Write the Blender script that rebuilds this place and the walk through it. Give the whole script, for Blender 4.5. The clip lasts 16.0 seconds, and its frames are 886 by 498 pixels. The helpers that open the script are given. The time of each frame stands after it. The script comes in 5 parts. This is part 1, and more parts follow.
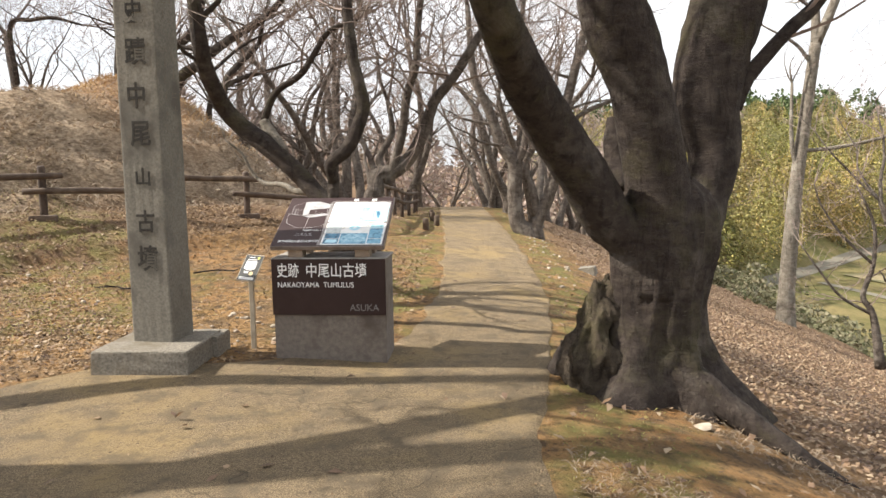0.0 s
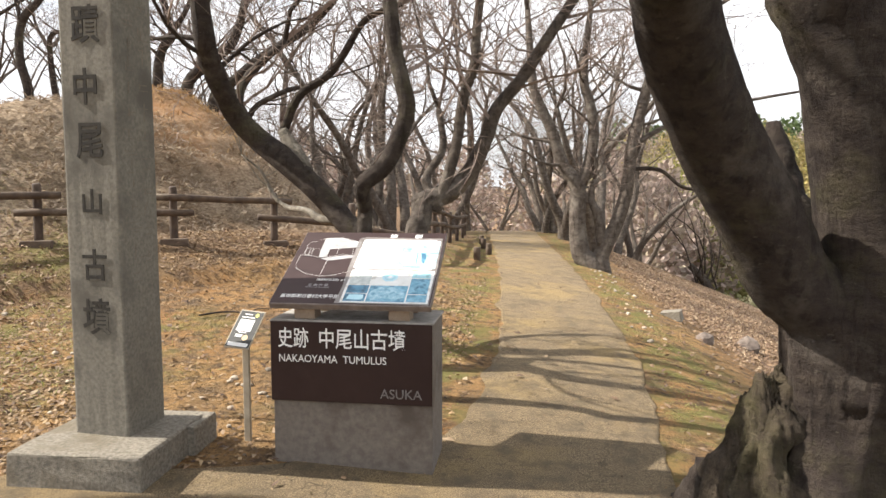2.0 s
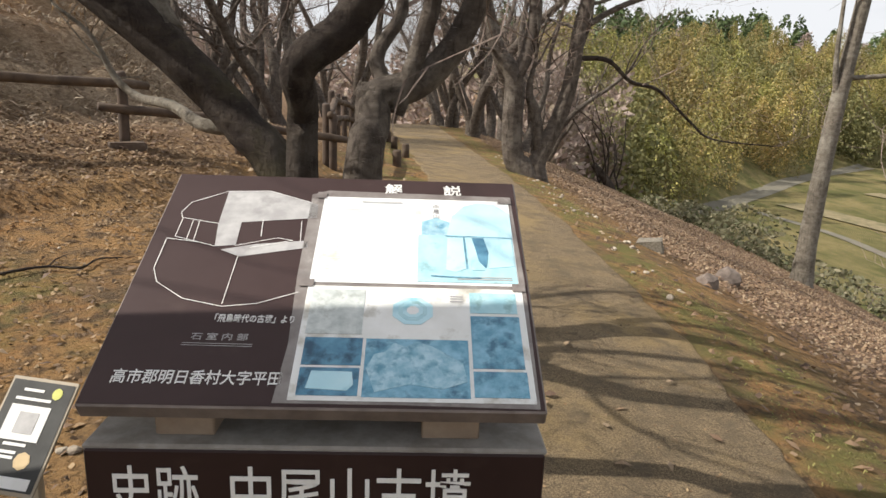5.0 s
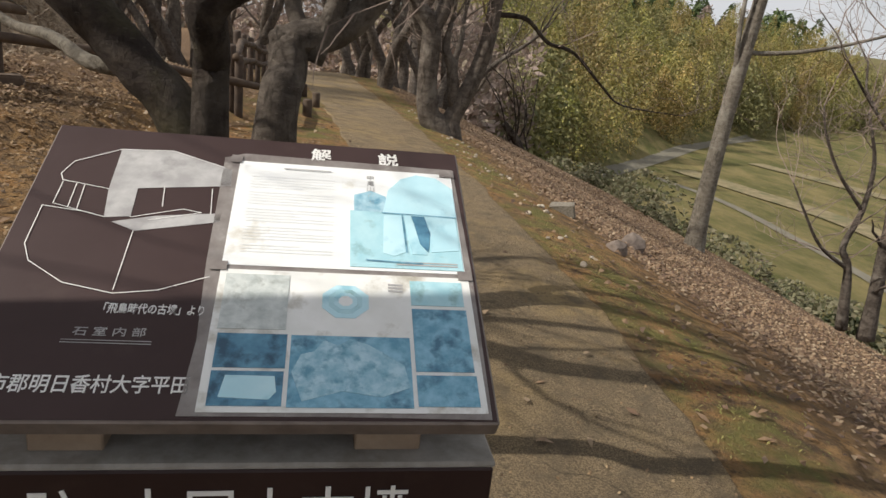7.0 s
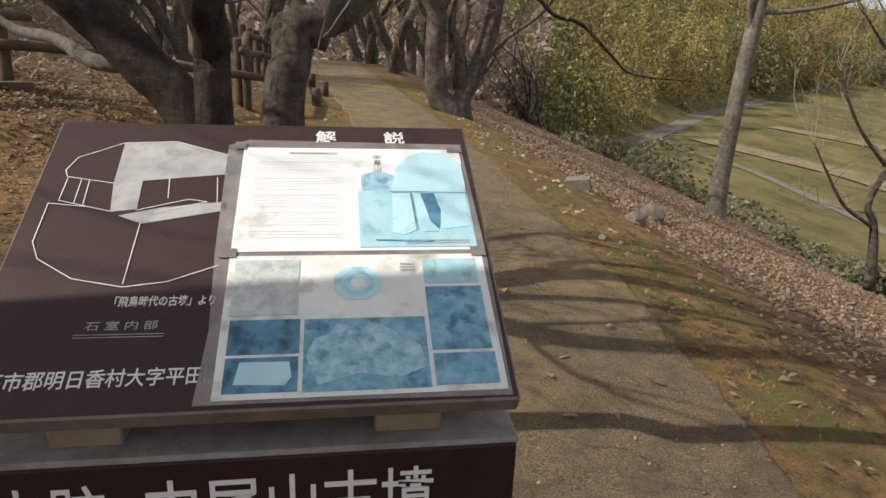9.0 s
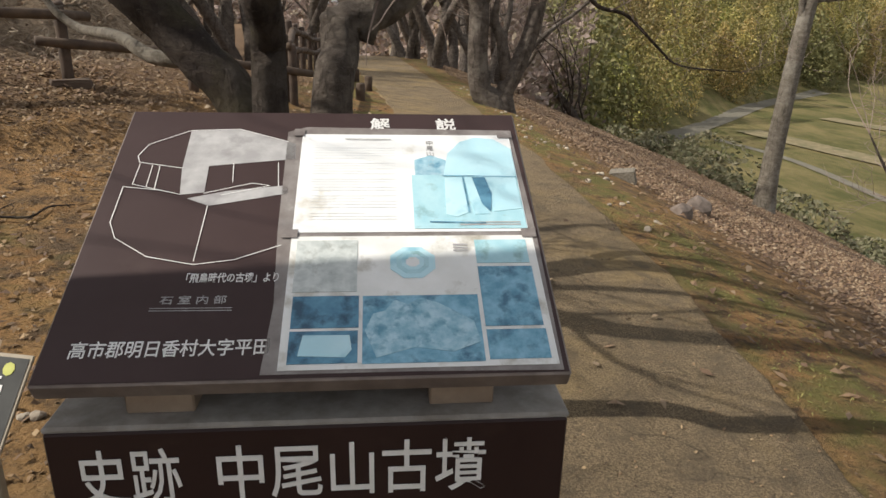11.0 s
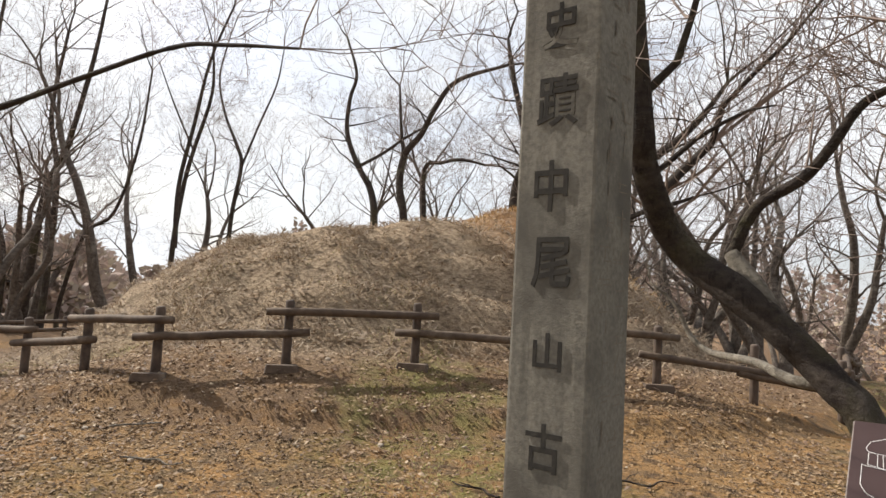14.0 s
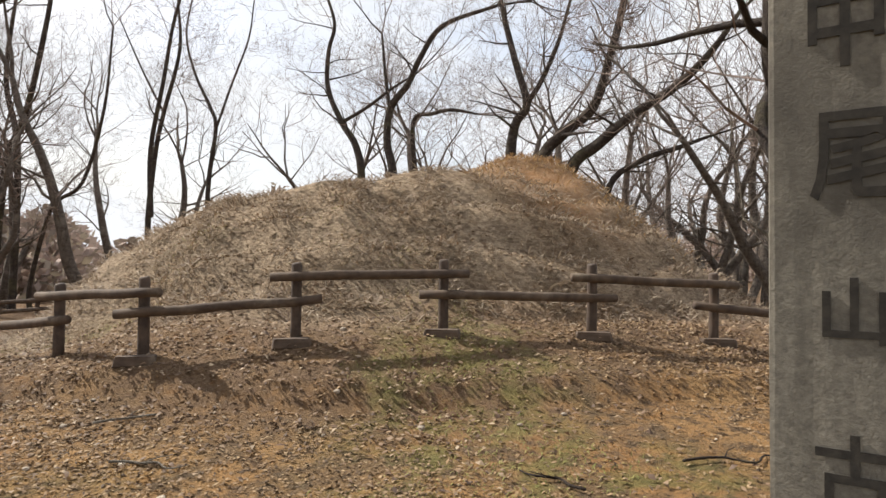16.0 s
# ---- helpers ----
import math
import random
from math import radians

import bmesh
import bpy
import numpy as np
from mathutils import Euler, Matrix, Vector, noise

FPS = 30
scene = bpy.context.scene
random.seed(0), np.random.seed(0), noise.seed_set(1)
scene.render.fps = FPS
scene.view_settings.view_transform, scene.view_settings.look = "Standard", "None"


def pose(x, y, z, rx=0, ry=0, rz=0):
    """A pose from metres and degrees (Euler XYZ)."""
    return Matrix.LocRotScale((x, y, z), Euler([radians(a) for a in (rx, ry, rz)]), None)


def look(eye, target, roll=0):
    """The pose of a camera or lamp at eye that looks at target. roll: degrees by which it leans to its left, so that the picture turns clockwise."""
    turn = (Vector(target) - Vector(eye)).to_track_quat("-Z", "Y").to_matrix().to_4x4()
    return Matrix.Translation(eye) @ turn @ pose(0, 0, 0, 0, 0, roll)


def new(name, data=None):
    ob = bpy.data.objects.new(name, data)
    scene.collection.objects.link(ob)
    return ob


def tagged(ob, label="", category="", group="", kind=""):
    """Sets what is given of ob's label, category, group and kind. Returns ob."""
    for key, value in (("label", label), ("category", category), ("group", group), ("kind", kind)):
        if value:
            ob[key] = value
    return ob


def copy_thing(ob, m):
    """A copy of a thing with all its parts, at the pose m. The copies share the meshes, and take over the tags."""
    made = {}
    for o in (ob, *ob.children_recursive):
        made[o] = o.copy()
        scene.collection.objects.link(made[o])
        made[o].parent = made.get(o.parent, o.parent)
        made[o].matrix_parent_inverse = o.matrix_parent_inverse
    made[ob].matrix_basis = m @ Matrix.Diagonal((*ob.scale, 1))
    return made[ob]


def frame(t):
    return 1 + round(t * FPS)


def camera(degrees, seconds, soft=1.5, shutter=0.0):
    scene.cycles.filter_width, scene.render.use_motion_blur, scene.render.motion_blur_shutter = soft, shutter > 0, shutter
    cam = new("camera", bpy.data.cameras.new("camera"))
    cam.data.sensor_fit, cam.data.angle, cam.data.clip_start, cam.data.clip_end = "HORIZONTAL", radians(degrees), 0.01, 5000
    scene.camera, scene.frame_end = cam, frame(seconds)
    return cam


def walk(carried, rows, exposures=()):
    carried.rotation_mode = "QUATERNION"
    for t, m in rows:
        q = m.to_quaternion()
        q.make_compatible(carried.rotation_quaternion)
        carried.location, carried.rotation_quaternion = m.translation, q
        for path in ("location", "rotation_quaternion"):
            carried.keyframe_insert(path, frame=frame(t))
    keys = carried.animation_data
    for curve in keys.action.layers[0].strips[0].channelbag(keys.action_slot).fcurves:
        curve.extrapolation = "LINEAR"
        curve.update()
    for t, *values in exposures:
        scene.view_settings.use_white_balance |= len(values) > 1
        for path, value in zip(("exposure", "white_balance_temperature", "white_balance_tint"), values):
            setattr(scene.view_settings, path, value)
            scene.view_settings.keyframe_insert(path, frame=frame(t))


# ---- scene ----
cam = camera(66.3, 16.0)
PATH = [
    (0, (0.3, -0.096, 1.347), (0.213, 1.889, 1.119), -0.7),
    (0.5, (0.218, 0.279, 1.364), (0.124, 2.264, 1.137), -0.5),
    (1, (0.266, 0.663, 1.384), (0.168, 2.65, 1.17), -1.0),
    (1.5, (0.167, 1.029, 1.376), (-0.007, 3.013, 1.189), -0.6),
    (2, (0.096, 1.376, 1.379), (-0.123, 3.357, 1.212), -0.0),
    (2.5, (0.048, 1.784, 1.399), (-0.233, 3.758, 1.244), 0.3),
    (3, (-0.117, 2.144, 1.382), (-0.39, 4.118, 1.212), 0.6),
    (3.5, (-0.217, 2.568, 1.372), (-0.362, 4.545, 1.105), 1.1),
    (4, (-0.397, 2.929, 1.363), (-0.421, 4.901, 1.028), 1.6),
    (4.5, (-0.504, 3.251, 1.393), (-0.39, 5.202, 0.97), 1.7),
    (5, (-0.577, 3.457, 1.39), (-0.435, 5.393, 0.909), 2.1),
    (5.2, (-0.603, 3.477, 1.404), (-0.4, 5.403, 0.903), 2.5),
    (7.3, (-0.623, 3.662, 1.389), (-0.185, 5.519, 0.793), 5.7),
    (7.5, (-0.617, 3.67, 1.364), (-0.18, 5.529, 0.771), 4.9),
    (8, (-0.614, 3.66, 1.373), (-0.19, 5.516, 0.76), 4.4),
    (8.5, (-0.608, 3.657, 1.372), (-0.207, 5.512, 0.743), 3.3),
    (9, (-0.605, 3.657, 1.375), (-0.239, 5.515, 0.731), 2.4),
    (9.2, (-0.601, 3.691, 1.374), (-0.269, 5.553, 0.725), 1.7),
    (11.5, (-0.636, 3.535, 1.363), (-0.457, 5.414, 0.7), 1.4),
    (12, (-0.553, 3.372, 1.382), (-0.821, 5.298, 0.914), -1.0),
    (12.5, (-0.618, 3.145, 1.439), (-1.383, 4.986, 1.279), -0.7),
    (13, (-0.761, 2.789, 1.447), (-1.649, 4.581, 1.482), 0.3),
    (13.5, (-0.833, 2.522, 1.423), (-1.894, 4.212, 1.556), 2.3),
    (14, (-1.011, 2.372, 1.463), (-2.097, 4.043, 1.629), 3.2),
    (14.5, (-1.09, 2.381, 1.44), (-2.253, 4.002, 1.575), 2.4),
    (15, (-1.263, 2.608, 1.418), (-2.532, 4.153, 1.499), 2.1),
    (15.5, (-1.55, 2.744, 1.434), (-2.733, 4.355, 1.502), 1.4),
    (16, (-1.906, 2.941, 1.408), (-2.939, 4.653, 1.461), 0.5),
]
walk(cam, [(t, look(eye, target, roll)) for t, eye, target, roll in PATH], [(0.0, 0.97), (1.0, 1.12), (1.5, 1.14), (2.5, 0.92), (3.0, 0.8), (4.0, 0.63), (5.0, 0.35), (7.5, -0.09), (9.2, -0.09), (11.5, 0.08), (12.0, 0.28), (12.5, 0.52), (13.0, 0.74), (14.0, 0.52), (15.0, 0.4), (16.0, 0.5)])

# ---- daylight: hazy late-winter sun from the west of the path, 42 degrees high ----
world = bpy.data.worlds.new("sky")
scene.world = world
world.use_nodes = True
wn = world.node_tree.nodes
sky = wn.new("ShaderNodeTexSky")
sky.sky_type, sky.sun_disc = "NISHITA", False
sky.sun_elevation, sky.sun_rotation = radians(42), radians(270)
sky.air_density, sky.dust_density, sky.ozone_density = 1.0, 4.0, 1.0
wn["Background"].inputs[1].default_value = 0.135
# thin bright cloud over most of the sky, blue in the gaps
wl = world.node_tree.links
wco, wmap, wcloud, wedge, wmix = (wn.new(k) for k in ("ShaderNodeTexCoord", "ShaderNodeMapping", "ShaderNodeTexNoise", "ShaderNodeMapRange", "ShaderNodeMix"))
wmap.inputs["Scale"].default_value = (1.0, 1.0, 2.6)
wcloud.inputs["Scale"].default_value, wcloud.inputs["Detail"].default_value, wcloud.inputs["Roughness"].default_value = 2.2, 6.0, 0.55
wedge.inputs["From Min"].default_value, wedge.inputs["From Max"].default_value = 0.30, 0.52
wedge.inputs["To Min"].default_value = 0.25
wmix.data_type = "RGBA"
wmix.inputs[7].default_value = (5.2, 5.3, 5.5, 1)
wl.new(wco.outputs["Generated"], wmap.inputs["Vector"])
wl.new(wmap.outputs[0], wcloud.inputs["Vector"])
wl.new(wcloud.outputs["Fac"], wedge.inputs["Value"])
wl.new(wedge.outputs[0], wmix.inputs[0])
wl.new(sky.outputs[0], wmix.inputs[6])
wl.new(wmix.outputs[2], wn["Background"].inputs[0])
sun = new("sun", bpy.data.lights.new("sun", "SUN"))
sun.data.energy, sun.data.angle, sun.data.color = 5.0, radians(0.6), (1.0, 0.94, 0.84)
sun.matrix_world = look((0, 0, 30), (1.0, 0.03, 30 - 0.92))


# ---- materials ----
def nodes_of(name):
    m = bpy.data.materials.new(name)
    m.use_nodes = True
    nt = m.node_tree
    return m, nt, nt.nodes["Principled BSDF"]


def noise_at(nt, scale, detail=6.0, rough=0.6, vec=None, stretch=None):
    n = nt.nodes.new("ShaderNodeTexNoise")
    n.inputs["Scale"].default_value, n.inputs["Detail"].default_value, n.inputs["Roughness"].default_value = scale, detail, rough
    src = vec
    if src is None:
        src = nt.nodes.new("ShaderNodeNewGeometry").outputs["Position"]
    if stretch:
        mp = nt.nodes.new("ShaderNodeMapping")
        mp.inputs["Scale"].default_value = stretch
        nt.links.new(src, mp.inputs["Vector"])
        src = mp.outputs[0]
    nt.links.new(src, n.inputs["Vector"])
    return n.outputs["Fac"]


def steps(nt, fac, lo, hi):
    r = nt.nodes.new("ShaderNodeMapRange")
    r.inputs["From Min"].default_value, r.inputs["From Max"].default_value = lo, hi
    nt.links.new(fac, r.inputs["Value"])
    return r.outputs[0]


def mixed(nt, fac, a, b):
    mx = nt.nodes.new("ShaderNodeMix")
    mx.data_type = "RGBA"
    if isinstance(fac, float):
        mx.inputs[0].default_value = fac
    else:
        nt.links.new(fac, mx.inputs[0])
    for slot, v in ((6, a), (7, b)):
        if isinstance(v, tuple):
            mx.inputs[slot].default_value = (*v, 1)
        else:
            nt.links.new(v, mx.inputs[slot])
    return mx.outputs[2]


def times(nt, a, b):
    m = nt.nodes.new("ShaderNodeMath")
    m.operation = "MULTIPLY"
    for slot, v in ((0, a), (1, b)):
        if isinstance(v, float):
            m.inputs[slot].default_value = v
        else:
            nt.links.new(v, m.inputs[slot])
    return m.outputs[0]


def bumped(nt, bsdf, height, strength, dist):
    b = nt.nodes.new("ShaderNodeBump")
    b.inputs["Strength"].default_value, b.inputs["Distance"].default_value = strength, dist
    nt.links.new(height, b.inputs["Height"])
    nt.links.new(b.outputs[0], bsdf.inputs["Normal"])


def surf(name, c1, c2, scale=8.0, rough=0.85, bump=0.4, dist=0.01, c3=None, scale3=1.2, cover3=0.55, metal=0.0, stretch=None, vary=0.0):
    """Two colours in fine grain, a third in broad stains."""
    m, nt, bsdf = nodes_of(name)
    f = noise_at(nt, scale, stretch=stretch)
    col = mixed(nt, steps(nt, f, 0.35, 0.65), c1, c2)
    if c3:
        g = noise_at(nt, scale3, 5.0)
        col = mixed(nt, steps(nt, g, cover3, cover3 + 0.15), col, c3)
    if vary:
        info = nt.nodes.new("ShaderNodeObjectInfo")
        hs = nt.nodes.new("ShaderNodeHueSaturation")
        nt.links.new(steps_out(nt, info.outputs["Random"], 1 - vary, 1 + vary), hs.inputs["Value"])
        nt.links.new(col, hs.inputs["Color"])
        col = hs.outputs[0]
    nt.links.new(col, bsdf.inputs["Base Color"])
    bsdf.inputs["Roughness"].default_value, bsdf.inputs["Metallic"].default_value = rough, metal
    if bump:
        bumped(nt, bsdf, noise_at(nt, scale * 2.5, 8.0, stretch=stretch), bump, dist)
    return m


def steps_out(nt, fac, lo, hi):
    r = nt.nodes.new("ShaderNodeMapRange")
    r.inputs["To Min"].default_value, r.inputs["To Max"].default_value = lo, hi
    nt.links.new(fac, r.inputs["Value"])
    return r.outputs[0]


def island_mat(name, colours, rough=0.8, through_light=0.0, patch=0.0):
    """Each loose piece takes a colour of its own from the ramp."""
    m, nt, bsdf = nodes_of(name)
    geo = nt.nodes.new("ShaderNodeNewGeometry")
    ramp = nt.nodes.new("ShaderNodeValToRGB")
    while len(ramp.color_ramp.elements) < len(colours):
        ramp.color_ramp.elements.new(0.5)
    for i, c in enumerate(colours):
        ramp.color_ramp.elements[i].position = i / max(1, len(colours) - 1)
        ramp.color_ramp.elements[i].color = (*c, 1)
    nt.links.new(geo.outputs["Random Per Island"], ramp.inputs[0])
    colour = ramp.outputs[0]
    if patch:
        hs = nt.nodes.new("ShaderNodeHueSaturation")
        nt.links.new(steps_out(nt, steps(nt, noise_at(nt, patch, 4.0, 0.6), 0.36, 0.64), 0.5, 1.3), hs.inputs["Value"])
        nt.links.new(steps_out(nt, steps(nt, noise_at(nt, patch * 0.6, 3.0), 0.35, 0.65), 0.53, 0.475), hs.inputs["Hue"])
        nt.links.new(colour, hs.inputs["Color"])
        colour = hs.outputs[0]
    nt.links.new(colour, bsdf.inputs["Base Color"])
    bsdf.inputs["Roughness"].default_value = rough
    if through_light:
        tr = nt.nodes.new("ShaderNodeBsdfTranslucent")
        nt.links.new(colour, tr.inputs["Color"])
        mx = nt.nodes.new("ShaderNodeMixShader")
        mx.inputs[0].default_value = through_light
        nt.links.new(bsdf.outputs[0], mx.inputs[1])
        nt.links.new(tr.outputs[0], mx.inputs[2])
        nt.links.new(mx.outputs[0], nt.nodes["Material Output"].inputs["Surface"])
    return m


def ground_material():
    """Sandy ochre soil with gravel; masks on the mesh bring in leaf mould, moss, dry turf and the valley's fields."""
    m, nt, bsdf = nodes_of("soil")
    att = {}
    for key in ("leaf", "moss", "turf", "bare", "field"):
        a = nt.nodes.new("ShaderNodeAttribute")
        a.attribute_name = key
        att[key] = a.outputs["Fac"]
    fine, mid, broad = noise_at(nt, 55.0, 8.0, 0.7), noise_at(nt, 7.0, 8.0, 0.65), noise_at(nt, 0.9, 6.0)
    soil = mixed(nt, steps(nt, fine, 0.3, 0.7), (0.41, 0.25, 0.11), (0.25, 0.145, 0.064))
    soil = mixed(nt, steps(nt, broad, 0.45, 0.62), soil, mixed(nt, steps(nt, mid, 0.35, 0.65), (0.33, 0.165, 0.06), (0.24, 0.16, 0.085)))
    soil = mixed(nt, times(nt, steps(nt, mid, 0.5, 0.62), 0.85), soil, (0.095, 0.062, 0.04))
    soil = mixed(nt, times(nt, steps(nt, noise_at(nt, 22.0, 6.0, 0.75), 0.52, 0.62), 0.75), soil, (0.075, 0.05, 0.033))
    soil = mixed(nt, times(nt, steps(nt, noise_at(nt, 2.2, 7.0, 0.65), 0.47, 0.62), 0.65), soil, mixed(nt, steps(nt, fine, 0.35, 0.65), (0.16, 0.12, 0.078), (0.085, 0.06, 0.04)))
    soil = mixed(nt, times(nt, steps(nt, noise_at(nt, 90.0, 2.0, 0.5), 0.66, 0.72), 0.7), soil, (0.38, 0.29, 0.19))
    leaf = mixed(nt, steps(nt, noise_at(nt, 28.0, 6.0, 0.7), 0.35, 0.65), (0.095, 0.06, 0.038), (0.24, 0.16, 0.10))
    leaf = mixed(nt, steps(nt, mid, 0.5, 0.7), leaf, (0.21, 0.135, 0.085))
    moss = mixed(nt, steps(nt, fine, 0.3, 0.7), (0.13, 0.13, 0.035), (0.22, 0.19, 0.075))
    turf = mixed(nt, steps(nt, noise_at(nt, 16.0, 8.0, 0.7, stretch=(1, 1, 2.2)), 0.33, 0.66), (0.16, 0.112, 0.076), (0.45, 0.35, 0.24))
    turf = mixed(nt, times(nt, steps(nt, noise_at(nt, 4.5, 7.0, 0.7, stretch=(1, 1, 2.5)), 0.52, 0.62), 0.7), turf, (0.085, 0.058, 0.038))
    turf = mixed(nt, steps(nt, broad, 0.58, 0.75), turf, (0.16, 0.125, 0.085))
    fld = mixed(nt, steps(nt, noise_at(nt, 0.35, 9.0, 0.72, stretch=(1.0, 0.4, 1)), 0.4, 0.62), (0.088, 0.09, 0.03), (0.21, 0.168, 0.075))
    fld = mixed(nt, times(nt, steps(nt, noise_at(nt, 2.6, 6.0, 0.7), 0.5, 0.66), 0.6), fld, (0.12, 0.095, 0.05))
    col = mixed(nt, times(nt, att["leaf"], steps_out(nt, steps(nt, mid, 0.35, 0.55), 0.6, 1.0)), soil, leaf)
    col = mixed(nt, times(nt, att["moss"], steps(nt, noise_at(nt, 3.0, 7.0), 0.45, 0.6)), col, moss)
    col = mixed(nt, att["turf"], col, turf)
    col = mixed(nt, times(nt, att["bare"], steps_out(nt, steps(nt, mid, 0.3, 0.6), 0.45, 1.0)), col, mixed(nt, steps(nt, fine, 0.3, 0.7), (0.34, 0.175, 0.075), (0.19, 0.10, 0.045)))
    col = mixed(nt, att["field"], col, fld)
    nt.links.new(col, bsdf.inputs["Base Color"])
    bsdf.inputs["Roughness"].default_value = 0.95
    bsdf.inputs["Specular IOR Level"].default_value = 0.15
    add = nt.nodes.new("ShaderNodeMath")
    nt.links.new(mid, add.inputs[0])
    nt.links.new(fine, add.inputs[1])
    bumped(nt, bsdf, add.outputs[0], 0.9, 0.05)
    return m


def path_material():
    """Worn, sand-dusted asphalt: fine grit, broad paler yellow patches, smaller darker ones."""
    m, nt, bsdf = nodes_of("worn asphalt")
    grit = noise_at(nt, 130.0, 5.0, 0.8)
    mid, broad = noise_at(nt, 5.0, 8.0, 0.6), noise_at(nt, 0.8, 5.0)
    col = mixed(nt, steps(nt, grit, 0.41, 0.6), (0.15, 0.113, 0.073), (0.43, 0.32, 0.19))
    col = mixed(nt, steps(nt, broad, 0.5, 0.68), col, mixed(nt, steps(nt, grit, 0.35, 0.65), (0.31, 0.215, 0.10), (0.47, 0.34, 0.165)))
    col = mixed(nt, times(nt, steps(nt, mid, 0.48, 0.64), 0.7), col, (0.16, 0.125, 0.085))
    col = mixed(nt, times(nt, steps(nt, noise_at(nt, 26.0, 4.0, 0.7), 0.55, 0.66), 0.5), col, (0.13, 0.1, 0.068))
    cell = nt.nodes.new("ShaderNodeTexVoronoi")
    cell.feature = "DISTANCE_TO_EDGE"
    cell.inputs["Scale"].default_value = 1.1
    warp = nt.nodes.new("ShaderNodeVectorMath")
    warp.operation = "ADD"
    nz = nt.nodes.new("ShaderNodeTexNoise")
    nz.inputs["Scale"].default_value = 3.0
    geo = nt.nodes.new("ShaderNodeNewGeometry")
    nt.links.new(geo.outputs["Position"], nz.inputs["Vector"])
    nt.links.new(geo.outputs["Position"], warp.inputs[0])
    nt.links.new(nz.outputs["Color"], warp.inputs[1])
    nt.links.new(warp.outputs[0], cell.inputs["Vector"])
    crack = times(nt, steps(nt, cell.outputs["Distance"], 0.012, 0.004), steps(nt, broad, 0.50, 0.44))
    col = mixed(nt, times(nt, crack, 0.45), col, (0.04, 0.032, 0.024))
    nt.links.new(col, bsdf.inputs["Base Color"])
    bsdf.inputs["Roughness"].default_value = 0.93
    bsdf.inputs["Specular IOR Level"].default_value = 0.2
    add = nt.nodes.new("ShaderNodeMath")
    nt.links.new(grit, add.inputs[0])
    nt.links.new(mid, add.inputs[1])
    bumped(nt, bsdf, add.outputs[0], 1.0, 0.025)
    return m


def bark_material(name, dark, light, pale, moss=0.0):
    """Cherry bark: fine horizontal bands, vertical fissures, lichen patches."""
    m, nt, bsdf = nodes_of(name)
    vec = nt.nodes.new("ShaderNodeTexCoord").outputs["Object"]
    bands = noise_at(nt, 9.0, 8.0, 0.7, vec, (0.9, 0.9, 1.7))
    fiss = noise_at(nt, 8.0, 8.0, 0.72, vec, (2.4, 2.4, 0.5))
    col = mixed(nt, steps(nt, bands, 0.36, 0.64), dark, light)
    col = mixed(nt, times(nt, steps(nt, fiss, 0.52, 0.64), 0.7), col, (dark[0] * 0.5, dark[1] * 0.5, dark[2] * 0.5))
    col = mixed(nt, times(nt, steps(nt, noise_at(nt, 2.6, 8.0, 0.7, vec), 0.53, 0.66), 0.7), col, pale)
    col = mixed(nt, times(nt, steps(nt, noise_at(nt, 38.0, 3.0, 0.6, vec, (0.7, 0.7, 2.0)), 0.66, 0.72), 0.6), col, pale)
    if moss:
        col = mixed(nt, times(nt, steps(nt, noise_at(nt, 1.7, 8.0, 0.7, vec), 0.52, 0.66), moss), col, (0.16, 0.15, 0.05))
    nt.links.new(col, bsdf.inputs["Base Color"])
    bsdf.inputs["Roughness"].default_value = 0.9
    bsdf.inputs["Specular IOR Level"].default_value = 0.2
    add = nt.nodes.new("ShaderNodeMath")
    nt.links.new(bands, add.inputs[0])
    nt.links.new(fiss, add.inputs[1])
    bumped(nt, bsdf, add.outputs[0], 1.0, 0.04)
    return m


SOIL, ASPHALT = ground_material(), path_material()
BARK = bark_material("cherry bark", (0.032, 0.024, 0.021), (0.072, 0.056, 0.045), (0.132, 0.112, 0.093), 0.22)
BARK_GREY = bark_material("grey bark", (0.075, 0.06, 0.05), (0.165, 0.138, 0.115), (0.26, 0.23, 0.195))
BARK_MOSSY = bark_material("torn mossy bark", (0.035, 0.027, 0.020), (0.098, 0.076, 0.055), (0.156, 0.129, 0.094), 0.25)
BARK_PALE = bark_material("pale bark", (0.136, 0.116, 0.092), (0.264, 0.232, 0.188), (0.336, 0.312, 0.264))
TWIG = surf("twig bark", (0.132, 0.098, 0.081), (0.287, 0.218, 0.182), 6.0, 0.85, 0.0)
STONE = surf("weathered granite", (0.125, 0.112, 0.09), (0.2, 0.18, 0.145), 60.0, 0.88, 0.5, 0.004, (0.095, 0.084, 0.068), 2.4, 0.48)
STONE_LOW = surf("grey base granite", (0.12, 0.105, 0.082), (0.25, 0.218, 0.172), 60.0, 0.9, 0.7, 0.008, (0.13, 0.105, 0.07), 3.0, 0.5)
CARVED = surf("dark carved stone", (0.02, 0.017, 0.014), (0.045, 0.038, 0.03), 40.0, 0.95, 0.3, 0.003)
DULL_INK = surf("worn grey paint", (0.12, 0.105, 0.1), (0.18, 0.165, 0.16), 30.0, 0.6, 0.0)
CARVED_FAINT = surf("faintly darkened carving", (0.13, 0.105, 0.08), (0.185, 0.155, 0.12), 40.0, 0.95, 0.3, 0.003)
CONCRETE = surf("stained concrete", (0.125, 0.102, 0.085), (0.175, 0.148, 0.122), 30.0, 0.9, 0.35, 0.004, (0.085, 0.066, 0.053), 3.5, 0.5)
